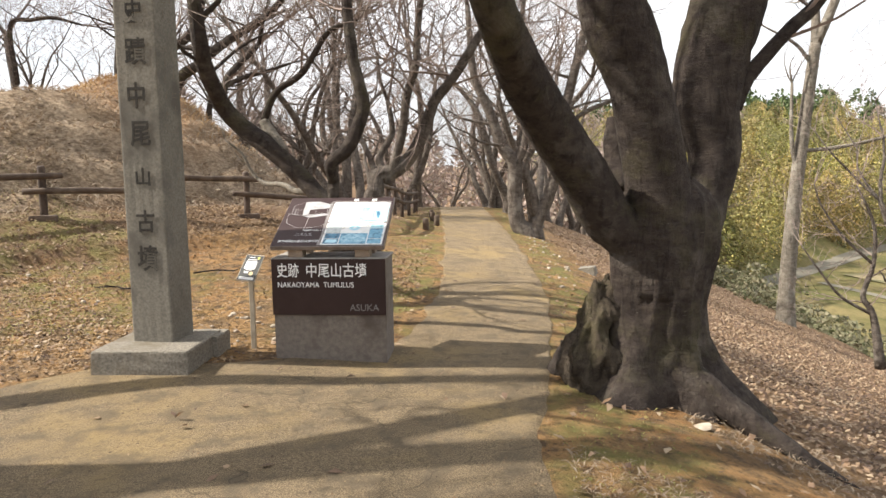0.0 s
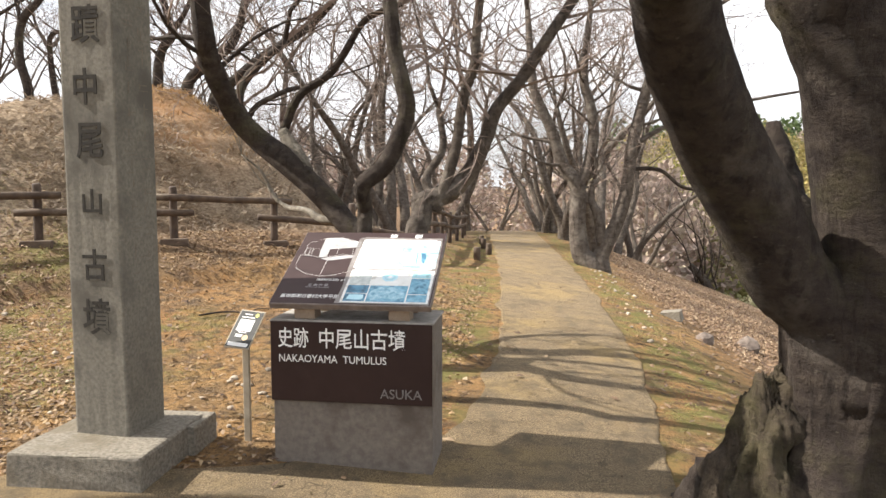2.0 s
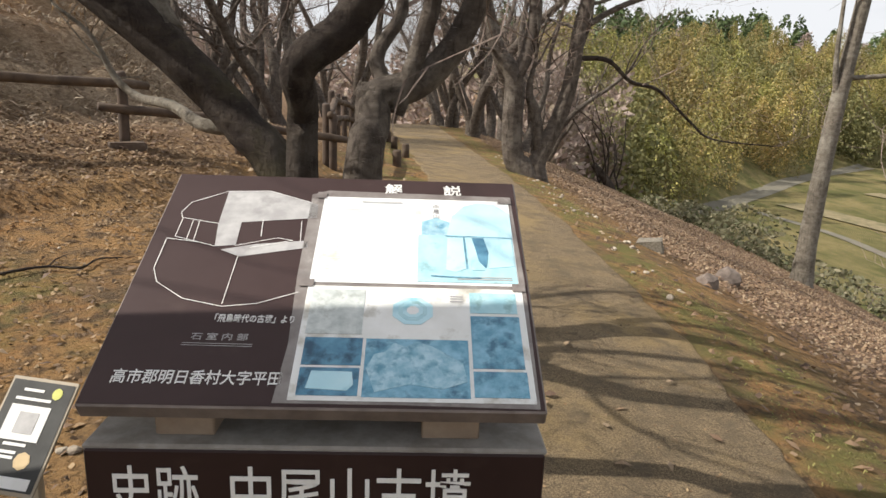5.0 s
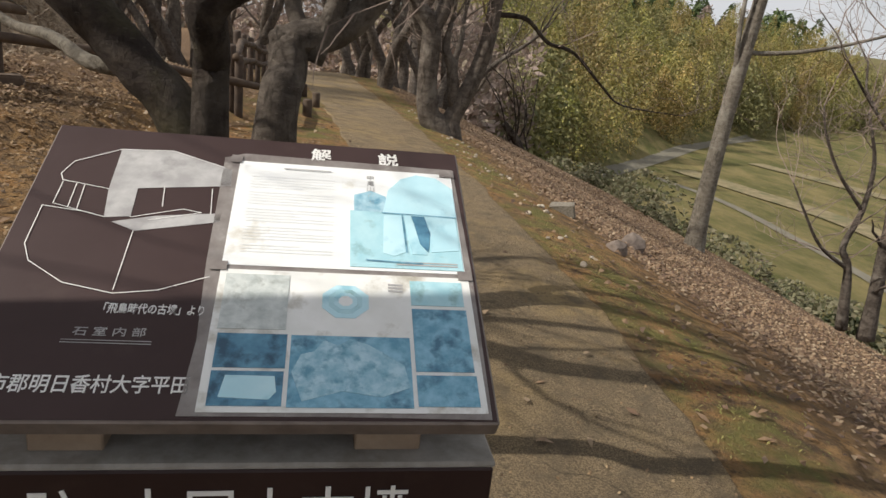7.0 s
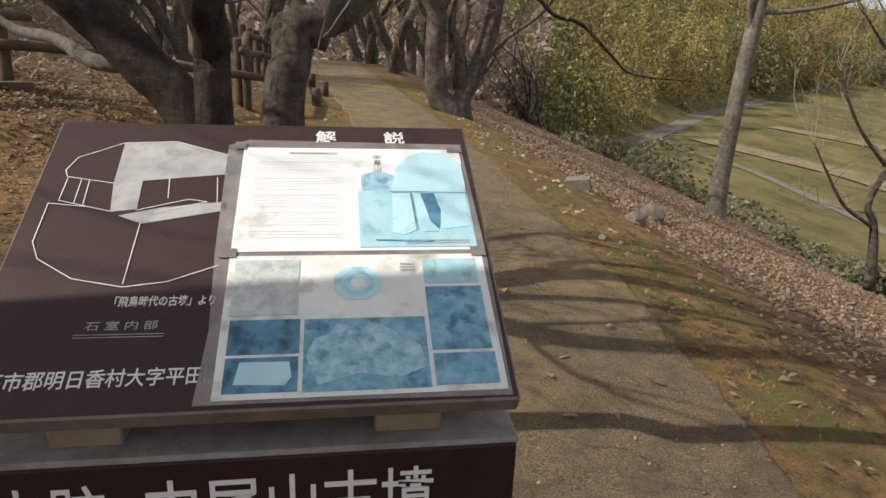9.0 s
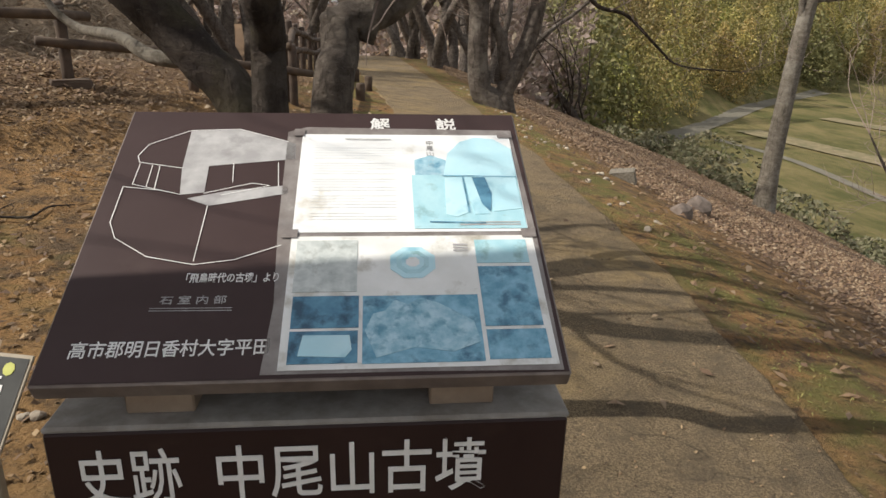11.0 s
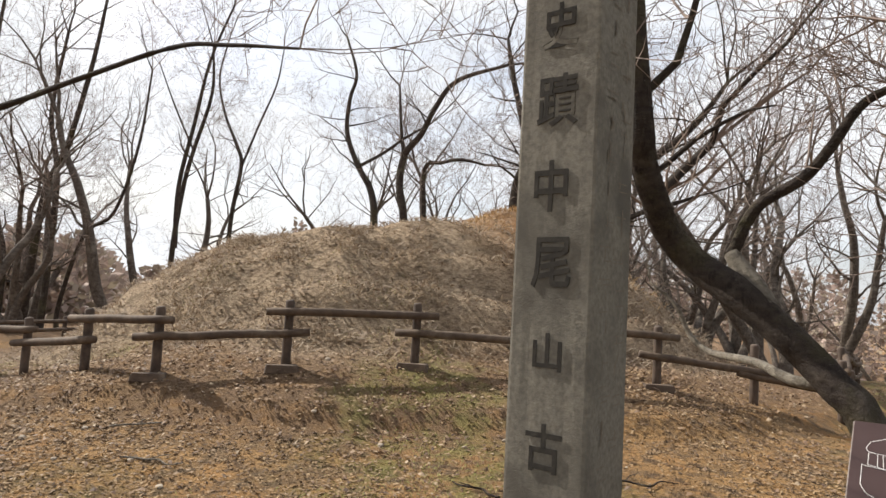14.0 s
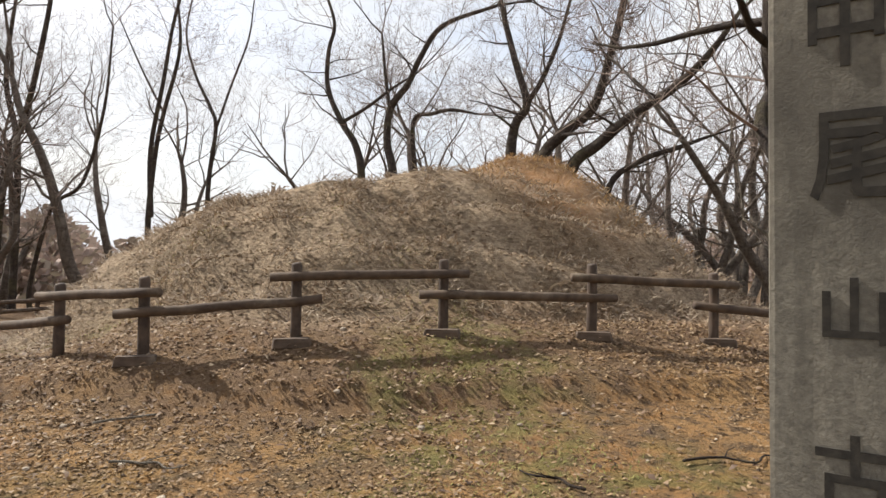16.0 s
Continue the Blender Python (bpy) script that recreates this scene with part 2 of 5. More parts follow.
CONCRETE_TOP = surf("pale concrete", (0.24, 0.22, 0.195), (0.34, 0.315, 0.285), 26.0, 0.9, 0.35, 0.004, (0.19, 0.165, 0.14), 6.0, 0.52)
PLATE = surf("dark brown enamel", (0.026, 0.013, 0.012), (0.034, 0.018, 0.016), 5.0, 0.38, 0.05, 0.001, (0.042, 0.024, 0.02), 7.0, 0.6)
PANEL = surf("brown printed panel", (0.042, 0.024, 0.023), (0.052, 0.031, 0.030), 4.0, 0.5, 0.03, 0.001, (0.062, 0.041, 0.037), 5.0, 0.6)
for enamel in (PLATE, PANEL):
    enamel.node_tree.nodes["Principled BSDF"].inputs["Specular IOR Level"].default_value = 0.25
STEEL = surf("dull dark steel", (0.16, 0.13, 0.115), (0.24, 0.20, 0.18), 18.0, 0.5, 0.1, 0.001, metal=0.35)
BRACKET = surf("tan painted bracket", (0.23, 0.165, 0.115), (0.33, 0.25, 0.18), 14.0, 0.7, 0.2, 0.002)
WHITE = surf("white lettering", (0.72, 0.71, 0.68), (0.80, 0.79, 0.77), 30.0, 0.6, 0.0)
GREY_INK = surf("grey print", (0.33, 0.32, 0.32), (0.47, 0.46, 0.455), 22.0, 0.55, 0.0, c3=(0.26, 0.25, 0.25), scale3=14.0)
PAPER = surf("sun-bleached paper", (0.80, 0.81, 0.80), (0.85, 0.86, 0.86), 12.0, 0.4, 0.05, 0.001, (0.56, 0.52, 0.43), 9.0, 0.62)
PAPER_OLD = surf("mould-specked paper", (0.74, 0.74, 0.71), (0.82, 0.82, 0.80), 16.0, 0.42, 0.05, 0.001, (0.40, 0.37, 0.30), 11.0, 0.53)
INK = surf("faint print", (0.62, 0.64, 0.65), (0.74, 0.75, 0.76), 40.0, 0.5, 0.0)
CYAN_LIGHT = surf("bleached cyan print", (0.44, 0.70, 0.79), (0.56, 0.79, 0.86), 9.0, 0.4, 0.0, c3=(0.30, 0.56, 0.66), scale3=14.0)
CYAN = surf("faded cyan print", (0.11, 0.30, 0.43), (0.26, 0.50, 0.64), 38.0, 0.4, 0.0, c3=(0.06, 0.17, 0.26), scale3=26.0, cover3=0.5)
CYAN_DARK = surf("deep cyan print", (0.05, 0.16, 0.26), (0.12, 0.30, 0.43), 30.0, 0.4, 0.0, c3=(0.03, 0.085, 0.14), scale3=24.0, cover3=0.5)
FILM_EDGE = surf("cloudy laminate", (0.17, 0.145, 0.135), (0.27, 0.245, 0.23), 22.0, 0.3, 0.1, 0.001, (0.42, 0.40, 0.37), 13.0, 0.58)
LOG = surf("weathered brown fence rail", (0.050, 0.031, 0.021), (0.105, 0.071, 0.046), 7.0, 0.85, 0.5, 0.006, (0.155, 0.118, 0.084), 4.0, 0.58)
POST_WOOD = surf("dark brown fence post", (0.045, 0.030, 0.022), (0.095, 0.064, 0.045), 9.0, 0.85, 0.4, 0.005)
ROCK = surf("pale rubble stone", (0.29, 0.235, 0.18), (0.43, 0.37, 0.29), 14.0, 0.92, 0.6, 0.01, vary=0.25)
ROCK_DARK = surf("dark field stone", (0.11, 0.085, 0.07), (0.20, 0.16, 0.135), 14.0, 0.92, 0.6, 0.01)
ROAD = surf("pale farm track", (0.128, 0.115, 0.085), (0.170, 0.153, 0.115), 1.5, 0.95, 0.2, 0.02)
GALV = surf("galvanised post", (0.30, 0.25, 0.18), (0.40, 0.335, 0.25), 14.0, 0.55, 0.1, 0.001)
QR_BLACK = surf("black enamel label", (0.03, 0.03, 0.028), (0.05, 0.05, 0.047), 20.0, 0.7, 0.0)
YELLOW = surf("yellow green print", (0.45, 0.46, 0.08), (0.55, 0.56, 0.12), 30.0, 0.5, 0.0)
TAN_PRINT = surf("tan print", (0.46, 0.33, 0.17), (0.55, 0.41, 0.22), 30.0, 0.5, 0.0)
LEAF = island_mat("dead leaves", [(0.085, 0.052, 0.034), (0.16, 0.097, 0.06), (0.225, 0.14, 0.08), (0.29, 0.195, 0.115), (0.38, 0.29, 0.19)], 0.7, 0.15)
STRAW = island_mat("dry grass blades", [(0.150, 0.105, 0.071), (0.277, 0.209, 0.143), (0.389, 0.314, 0.224), (0.216, 0.153, 0.108), (0.329, 0.254, 0.180)], 0.8, 0.2)
DEBRIS = island_mat("debris", [(0.08, 0.052, 0.032), (0.19, 0.12, 0.065), (0.29, 0.185, 0.095), (0.35, 0.25, 0.14)], 0.85)
STRAW_GOLD = island_mat("golden grass blades", [(0.38, 0.235, 0.105), (0.46, 0.32, 0.16), (0.27, 0.145, 0.062), (0.36, 0.225, 0.11)], 0.8, 0.2)
MOSS = island_mat("moss blades", [(0.16, 0.17, 0.045), (0.26, 0.25, 0.075), (0.36, 0.30, 0.11)], 0.8, 0.25)
BAMBOO = island_mat("bamboo leaves", [(0.12, 0.125, 0.035), (0.29, 0.25, 0.07), (0.40, 0.315, 0.095), (0.19, 0.18, 0.052), (0.42, 0.32, 0.14)], 0.6, 0.2, 0.16)
CONIFER = island_mat("conifer needles", [(0.045, 0.075, 0.025), (0.085, 0.125, 0.04), (0.12, 0.15, 0.055)], 0.7, 0.15)
SCRUB = island_mat("grey green scrub", [(0.12, 0.12, 0.06), (0.20, 0.19, 0.105), (0.27, 0.235, 0.15), (0.10, 0.115, 0.05)], 0.8, 0.2)
EVERGREEN = island_mat("dark evergreen leaves", [(0.04, 0.055, 0.022), (0.075, 0.09, 0.035), (0.11, 0.115, 0.05)], 0.6, 0.15)


# ---- mesh helpers ----
class Buf:
    """Points and faces of one mesh as they are gathered."""

    def __init__(self):
        self.v, self.f = [], []

    def mesh(self, name, material, smooth=True):
        me = bpy.data.meshes.new(name)
        me.from_pydata(self.v, [], self.f)
        me.materials.append(material)
        if smooth:
            me.polygons.foreach_set("use_smooth", [True] * len(me.polygons))
        return me


def link(name, me, parent=None, label=""):
    ob = new(name, me)
    if parent is not None:
        ob.parent = parent
    return tagged(ob, label)


def part(name, bm, material, parent, label=""):
    me = bpy.data.meshes.new(name)
    bm.to_mesh(me)
    bm.free()
    me.materials.append(material)
    return link(name, me, parent, label)


def box(w, d, h, at=(0, 0, 0), bevel=0.0, top=1.0, seg=1):
    """A block on its base at `at`, tapered to `top` of its width, with rounded edges."""
    bm = bmesh.new()
    bmesh.ops.create_cube(bm, size=1.0)
    for v in bm.verts:
        k = top if v.co.z > 0 else 1.0
        v.co = Vector((v.co.x * w * k, v.co.y * d * k, (v.co.z + 0.5) * h))
    if bevel:
        bmesh.ops.bevel(bm, geom=bm.edges[:], offset=bevel, segments=seg, profile=0.6, affect="EDGES")
    bmesh.ops.translate(bm, verts=bm.verts, vec=Vector(at))
    return bm


def slab(points, thick):
    """A flat plate with the outline given in its own plane, `thick` high."""
    bm = bmesh.new()
    low = [bm.verts.new((x, y, 0)) for x, y in points]
    high = [bm.verts.new((x, y, thick)) for x, y in points]
    n = len(points)
    bm.faces.new(high)
    bm.faces.new(low[::-1])
    for i in range(n):
        bm.faces.new((low[i], low[(i + 1) % n], high[(i + 1) % n], high[i]))
    bmesh.ops.recalc_face_normals(bm, faces=bm.faces)
    return bm


def rect(u0, v0, u1, v1, thick):
    return slab([(u0, v0), (u1, v0), (u1, v1), (u0, v1)], thick)


def lines(pairs, width, thick):
    """Thin raised strokes along pairs of points."""
    bm = bmesh.new()
    for (x0, y0), (x1, y1) in pairs:
        d = Vector((x1 - x0, y1 - y0)).normalized() * (width / 2)
        n = Vector((-d.y, d.x))
        q = [(x0 - d.x + n.x, y0 - d.y + n.y), (x0 - d.x - n.x, y0 - d.y - n.y), (x1 + d.x - n.x, y1 + d.y - n.y), (x1 + d.x + n.x, y1 + d.y + n.y)]
        bm.faces.new([bm.verts.new((a, b, thick)) for a, b in q])
    bmesh.ops.recalc_face_normals(bm, faces=bm.faces)
    return bm


def chain(pts):
    return list(zip(pts[:-1], pts[1:]))


def writing(name, text, height, width, m, material, parent, thick=0.0012, bold=0.0, label=""):
    """Lettering as a mesh, its lower left corner at the pose m, fitted to height and width."""
    cu = bpy.data.curves.new(name, "FONT")
    cu.body, cu.extrude, cu.offset, cu.resolution_u = text, 0.5, bold, 3
    tmp = new("lettering", cu)
    bpy.context.view_layer.update()
    me = bpy.data.meshes.new_from_object(tmp)
    bpy.data.objects.remove(tmp)
    co = np.array([v.co[:] for v in me.vertices])
    lo, hi = co.min(0), co.max(0)
    co = (co - lo) / np.maximum(hi - lo, 1e-6) * (width, height, thick)
    me.vertices.foreach_set("co", co.ravel())
    me.materials.clear()
    me.materials.append(material)
    ob = link(name, me, parent, label)
    ob.matrix_local = m
    return ob


def smooth_line(pts, radii, per=4):
    """Catmull-Rom through the points, with the radii."""
    p = [np.array(q, float) for q in pts]
    p = [2 * p[0] - p[1]] + p + [2 * p[-1] - p[-2]]
    r = [radii[0]] + list(radii) + [radii[-1]]
    out, rad = [], []
    for i in range(1, len(p) - 2):
        for k in range(per):
            t = k / per
            out.append(0.5 * (2 * p[i] + (p[i + 1] - p[i - 1]) * t + (2 * p[i - 1] - 5 * p[i] + 4 * p[i + 1] - p[i + 2]) * t * t
                              + (3 * p[i] - p[i - 1] - 3 * p[i + 1] + p[i + 2]) * t ** 3))
            rad.append(r[i] * (1 - t) + r[i + 1] * t)
    out.append(p[-2])
    rad.append(r[-2])
    return out, rad


def tube(buf, pts, radii, sides=6, rough=0.0, rng=random, cap=True):
    """A limb: rings of points along a line."""
    pts = np.asarray(pts, float)
    n = len(pts)
    start = len(buf.v)
    tang = np.empty_like(pts)
    tang[1:-1] = pts[2:] - pts[:-2]
    tang[0], tang[-1] = pts[1] - pts[0], pts[-1] - pts[-2]
    k = int(np.argmin(np.abs(tang[-1] + tang[0])))
    i, j = (k + 1) % 3, (k + 2) % 3
    a = np.zeros_like(pts)
    a[:, i], a[:, j] = -tang[:, j], tang[:, i]
    a /= np.sqrt((a * a).sum(1))[:, None] + 1e-9
    b = np.stack([tang[:, 1] * a[:, 2] - tang[:, 2] * a[:, 1], tang[:, 2] * a[:, 0] - tang[:, 0] * a[:, 2], tang[:, 0] * a[:, 1] - tang[:, 1] * a[:, 0]], 1)
    b /= np.sqrt((b * b).sum(1))[:, None] + 1e-9
    ca, sa = CIRCLE[sides]
    rr = np.asarray(radii, float)[:, None]
    if rough:
        rr = rr * (1 + np.array([[rng.uniform(-rough, rough) for _ in range(sides)] for _ in range(n)]))
    ring = pts[:, None, :] + (ca * rr)[:, :, None] * a[:, None, :] + (sa * rr)[:, :, None] * b[:, None, :]
    buf.v.extend(ring.reshape(-1, 3).tolist())
    buf.f.extend((QUADS[n, sides] + start).tolist())
    if cap:
        buf.f.append(tuple(start + (n - 1) * sides + k for k in range(sides)))
        buf.f.append(tuple(start + k for k in reversed(range(sides))))


class Rings(dict):
    def __missing__(self, key):
        if isinstance(key, tuple):
            n, sides = key
            k = np.arange(sides)
            base = np.stack([k, (k + 1) % sides, (k + 1) % sides + sides, k + sides], 1)
            self[key] = (base[None] + (np.arange(n - 1) * sides)[:, None, None]).reshape(-1, 4)
        else:
            ang = np.arange(key) * (2 * np.pi / key)
            self[key] = (np.cos(ang), np.sin(ang))
        return self[key]


CIRCLE, QUADS = Rings(), Rings()


def grow(limbs, twigs, p, d, length, r, depth, rng, droop=0.0, spread=0.75, dense=1.0):
    """A crooked branch that bends upward and forks again and again."""
    n = 5 if depth > 1 else 4
    g = rng.gauss
    px, py, pz = (float(c) for c in p)
    dx, dy, dz = (float(c) for c in d)
    k = 1 / math.sqrt(dx * dx + dy * dy + dz * dz)
    dx, dy, dz = dx * k, dy * k, dz * k
    pts, rad, kids = [(px, py, pz)], [r], []
    for i in range(n):
        dx, dy, dz = dx + g(0, 0.2), dy + g(0, 0.2), dz + g(0.07 - droop, 0.13)
        k = 1 / math.sqrt(dx * dx + dy * dy + dz * dz)
        dx, dy, dz = dx * k, dy * k, dz * k
        px, py, pz = px + dx * length / n, py + dy * length / n, pz + dz * length / n
        pts.append((px, py, pz))
        rad.append(r * (1 - 0.72 * (i + 1) / n))
        if i >= 1:
            kids.append((px, py, pz, dx, dy, dz, rad[-1]))
    big = r > 0.02
    tube(limbs if big else twigs, pts, rad, 6 if r > 0.05 else (5 if big else 3), cap=False)
    if depth <= 0:
        return
    for qx, qy, qz, ex, ey, ez, rr in kids:
        if rng.random() > dense:
            continue
        sx, sy, sz = g(0, 1), g(0, 1), g(0.15, 0.6)
        dot = sx * ex + sy * ey + sz * ez
        sx, sy, sz = sx - ex * dot, sy - ey * dot, sz - ez * dot
        k = spread / (math.sqrt(sx * sx + sy * sy + sz * sz) + 1e-9)
        m = 1 - spread * 0.5
        grow(limbs, twigs, (qx, qy, qz), (ex * m + sx * k, ey * m + sy * k, ez * m + sz * k), length * rng.uniform(0.5, 0.78), max(0.004, rr * rng.uniform(0.55, 0.85)), depth - 1, rng, droop, spread, dense)


def finish_tree(name, limbs, twigs, at, label, category, bark, twig_mat=None, group=""):
    root = tagged(new(name), label, category, group)
    root.matrix_world = at
    link("trunk", limbs.mesh("trunk", bark), root)
    if twigs.v:
        link("crown", twigs.mesh("crown", twig_mat or TWIG, False), root, "bare leafless twigs")
    return root


# ---- the lie of the land ----
MOUND = (-9.3, 13.5)


def ease(a, b, x):
    t = np.clip((x - a) / (b - a), 0, 1)
    return t * t * (3 - 2 * t)


def wavy(x, y, s):
    """A cheap smooth roughness, about -1 to 1."""
    return (np.sin(x * s + 1.7 * np.sin(y * s * 0.63 + 1.1)) + np.sin(y * s * 1.13 - 1.3 * np.sin(x * s * 0.71)) + np.sin((x + y) * s * 0.57 + 2.0)) / 3


def mound_line(x, y):
    return np.hypot(x - MOUND[0], y - MOUND[1])


def valley_line(x, y):
    """Distance behind the grove's edge on the far side of the valley."""
    return (y - 57.5 - 1.0 * (x - 24) + 0.45 * np.maximum(x - 50, 0)) / 1.41


def land(x, y):
    x, y = np.asarray(x, float), np.asarray(y, float)
    d = mound_line(x, y)
    # the apron under the fence breaks off in a low worn bank and falls towards the west
    run = np.where(d > 7.25, 7.25 + (d - 7.25) / (1 + 0.9 * np.clip((x + 4.5) / 3, 0, 1)), d)
    apron = np.interp(run + 0.08 * wavy(x, y, 2.4), [6.6, 7.0, 7.4, 7.72, 7.86, 8.4, 9.2, 10.2], [0.88, 0.80, 0.65, 0.53, 0.36, 0.23, 0.10, 0.0])
    apron = apron * np.interp(x, [-13, -9.2, -7], [0.3, 0.58, 1.0]) * (1 - 0.4 * np.clip((y - 10) / 6, 0, 1) * (x > MOUND[0]))
    west = np.hypot((x - MOUND[0]) * np.where(x < MOUND[0], 1.16, 1.0), y - MOUND[1])
    rise = np.clip((6.45 - west) / 3.4, 0, 1)
    body = 1.92 * np.sin(rise * np.pi / 2) ** 1.2
    knob = 0.85 * np.exp(-(((x + 7.1) / 1.35) ** 2 + ((y - 14.4) / 1.6) ** 2))
    z = apron + body + knob + (0.06 * wavy(x, y, 2.1) + 0.055 * wavy(x, y, 5.3) + 0.04 * wavy(x, y, 9.7)) * ease(7.0, 6.0, d)
    z = z + 0.06 * np.sin(rise * 34 + 2.2 * wavy(x, y, 1.2)) * np.clip(rise * 6, 0, 1) * np.clip((1 - rise) * 4, 0, 1)
    edge = 1.45 + 0.25 * ease(12, 22, y)
    fall = np.logaddexp(0, (x - edge) * 3.0) / 3.0
    slope = 0.39 * np.minimum(fall, 8.5) + 0.64 * np.maximum(fall - 8.5, 0)
    ahead = 0.10 * np.maximum(y - 25.5, 0) * ease(-9, -2, x)
    z = z - slope - np.minimum(ahead, 6.0)
    z = z + 0.022 * wavy(x, y, 1.7) * ease(-0.6, -2.5, x) + 0.05 * wavy(x, y, 1.1) * ease(1.8, 4, x)
    floor_z = -8.6 + 0.012 * np.maximum(y - 30, 0)
    far = valley_line(x, y)
    top = np.clip(5 + 0.2 * x, 4, 24)
    floor_z = floor_z + top * (1 - np.exp(-0.5 * np.maximum(far, 0) / top))
    return np.maximum(z, floor_z) + 0.3 * np.log1p(np.exp(-np.abs(z - floor_z) / 0.3)) * (x > 8)


def path_left(y):
    y = np.asarray(y, float)
    return np.interp(y, [-8, 1.0, 3.2, 4.25, 4.45, 5.0, 6.8, 10.6, 16.3, 20.6, 30], [-9.0, -6.5, -3.6, -2.3, -1.2, -0.27, -0.05, -0.14, -0.42, -0.66, -1.2])


def path_right(y):
    y = np.asarray(y, float)
    return np.interp(y, [-8, 0.0, 3.3, 5.3, 7.1, 10.5, 16, 21.6, 30], [0.35, 0.5, 0.71, 0.95, 1.12, 1.1, 0.98, 0.85, 0.5])


def axis_steps(dense_lo, dense_hi, step, mid_lo, mid_hi, mid_step, lo, hi):
    a = list(np.arange(dense_lo, dense_hi, step))
    a += list(np.arange(dense_hi, mid_hi, mid_step))
    a += list(mid_hi * (hi / mid_hi) ** np.linspace(0, 1, 12))
    b = list(np.arange(dense_lo - mid_step, mid_lo, -mid_step))
    b += list(-abs(mid_lo) * (abs(lo) / abs(mid_lo)) ** np.linspace(0, 1, 10))
    return np.array(sorted(b + a))


def sheet(name, xs, ys, height, material, keep=None):
    X, Y = np.meshgrid(xs, ys)
    Z = height(X, Y)
    nx, ny = len(xs), len(ys)
    idx = np.arange(nx * ny).reshape(ny, nx)
    q = np.stack([idx[:-1, :-1], idx[:-1, 1:], idx[1:, 1:], idx[1:, :-1]], -1).reshape(-1, 4)
    me = bpy.data.meshes.new(name)
    me.from_pydata(np.stack([X, Y, Z], -1).reshape(-1, 3), [], q.tolist())
    me.polygons.foreach_set("use_smooth", [True] * len(me.polygons))
    me.materials.append(material)
    return me, X.ravel(), Y.ravel()


def mask(me, name, values):
    a = me.attributes.new(name, "FLOAT", "POINT")
    a.data.foreach_set("value", np.clip(values, 0, 1).astype(np.float32))


def leafy(x, y):
    """Where dead leaves gather: the slope below the path, along the fence, the wood's floor."""
    d = mound_line(x, y)
    right = ease(1.75, 2.9, x + 0.25 * wavy(x, y, 1.3)) * (x < 14)
    fence_side = ease(8.7, 7.3, d + 0.5 * wavy(x, y, 1.5)) * ease(4.6, 6.4, d)
    wood = ease(8.5, 11, d) * ease(9, 13, y) * (x < -0.8)
    back = ease(17, 22, y) * ((x < -1.2) | (x > 1.6))
    return np.clip(np.maximum.reduce([right, fence_side, wood, back.astype(float)]), 0, 1)


def build_ground():
    xs = axis_steps(-17.0, 13.0, 0.17, -62.0, 64.0, 1.0, -600.0, 700.0)
    ys = axis_steps(-4.0, 27.0, 0.17, -50.0, 120.0, 1.3, -500.0, 900.0)
    me, X, Y = sheet("ground", xs, ys, land, SOIL)
    d = mound_line(X, Y)
    mask(me, "leaf", leafy(X, Y) * 0.92)
    verge = ease(0.7, 0.1, np.abs(X - path_right(Y) - 0.35)) + ease(0.9, 0.2, np.abs(X - path_left(Y) + 0.5)) * (Y > 5)
    soft = ease(-0.05, 0.5, wavy(X, Y, 0.9) + 0.3 * wavy(X, Y, 2.7)) * (X < -1.3) * (Y < 9)
    mask(me, "moss", (verge * 0.95 + soft * 0.7) * (Y < 40))
    mask(me, "turf", ease(7.1, 5.8, d + 0.4 * wavy(X, Y, 1.9)) * 0.95)
    mask(me, "bare", np.exp(-(((X + 6.2) / 1.2) ** 2 + ((Y - 13.2) / 1.4) ** 2)) + 0.8 * np.exp(-(((X + 5.2) / 0.7) ** 2 + ((Y - 11.6) / 0.8) ** 2)))
    mask(me, "field", ease(11, 16, X))
    return tagged(new("ground", me), "sandy ochre ground with leaf mould, moss and a grassy mound", "ground", kind="structure")


def build_path():
    """The walked surface, a thumb's breadth proud of the soil, with a crumbled edge."""
    ys = np.concatenate([np.arange(-8, 8, 0.09), np.arange(8, 30.1, 0.25)])
    us = np.linspace(0, 1, 70)
    n = len(us)
    a = path_left(ys) + 0.05 * wavy(ys, 3.0, 5.0) + 0.03 * wavy(ys, 9.0, 17.0)
    b = path_right(ys) + 0.035 * wavy(ys, 1.0, 6.0) + 0.02 * wavy(ys, 5.0, 23.0)
    X = a[:, None] + (b - a)[:, None] * us[None, :]
    Y = np.repeat(ys[:, None], n, 1)
    Z = land(X, Y) + 0.009 + 0.004 * wavy(X, Y, 4.0)
    Z[:, 0] -= 0.046
    Z[:, -1] -= 0.046
    V = np.stack([X, Y, Z], -1).reshape(-1, 3)
    F = [(i * n + k, i * n + k + 1, (i + 1) * n + k + 1, (i + 1) * n + k) for i in range(len(ys) - 1) for k in range(n - 1)]
    me = bpy.data.meshes.new("path")
    me.from_pydata(V, [], F)
    me.polygons.foreach_set("use_smooth", [True] * len(F))
    me.materials.append(ASPHALT)
    return tagged(new("path", me), "worn sandy asphalt footpath with cracked crumbling edges", "path", kind="structure")


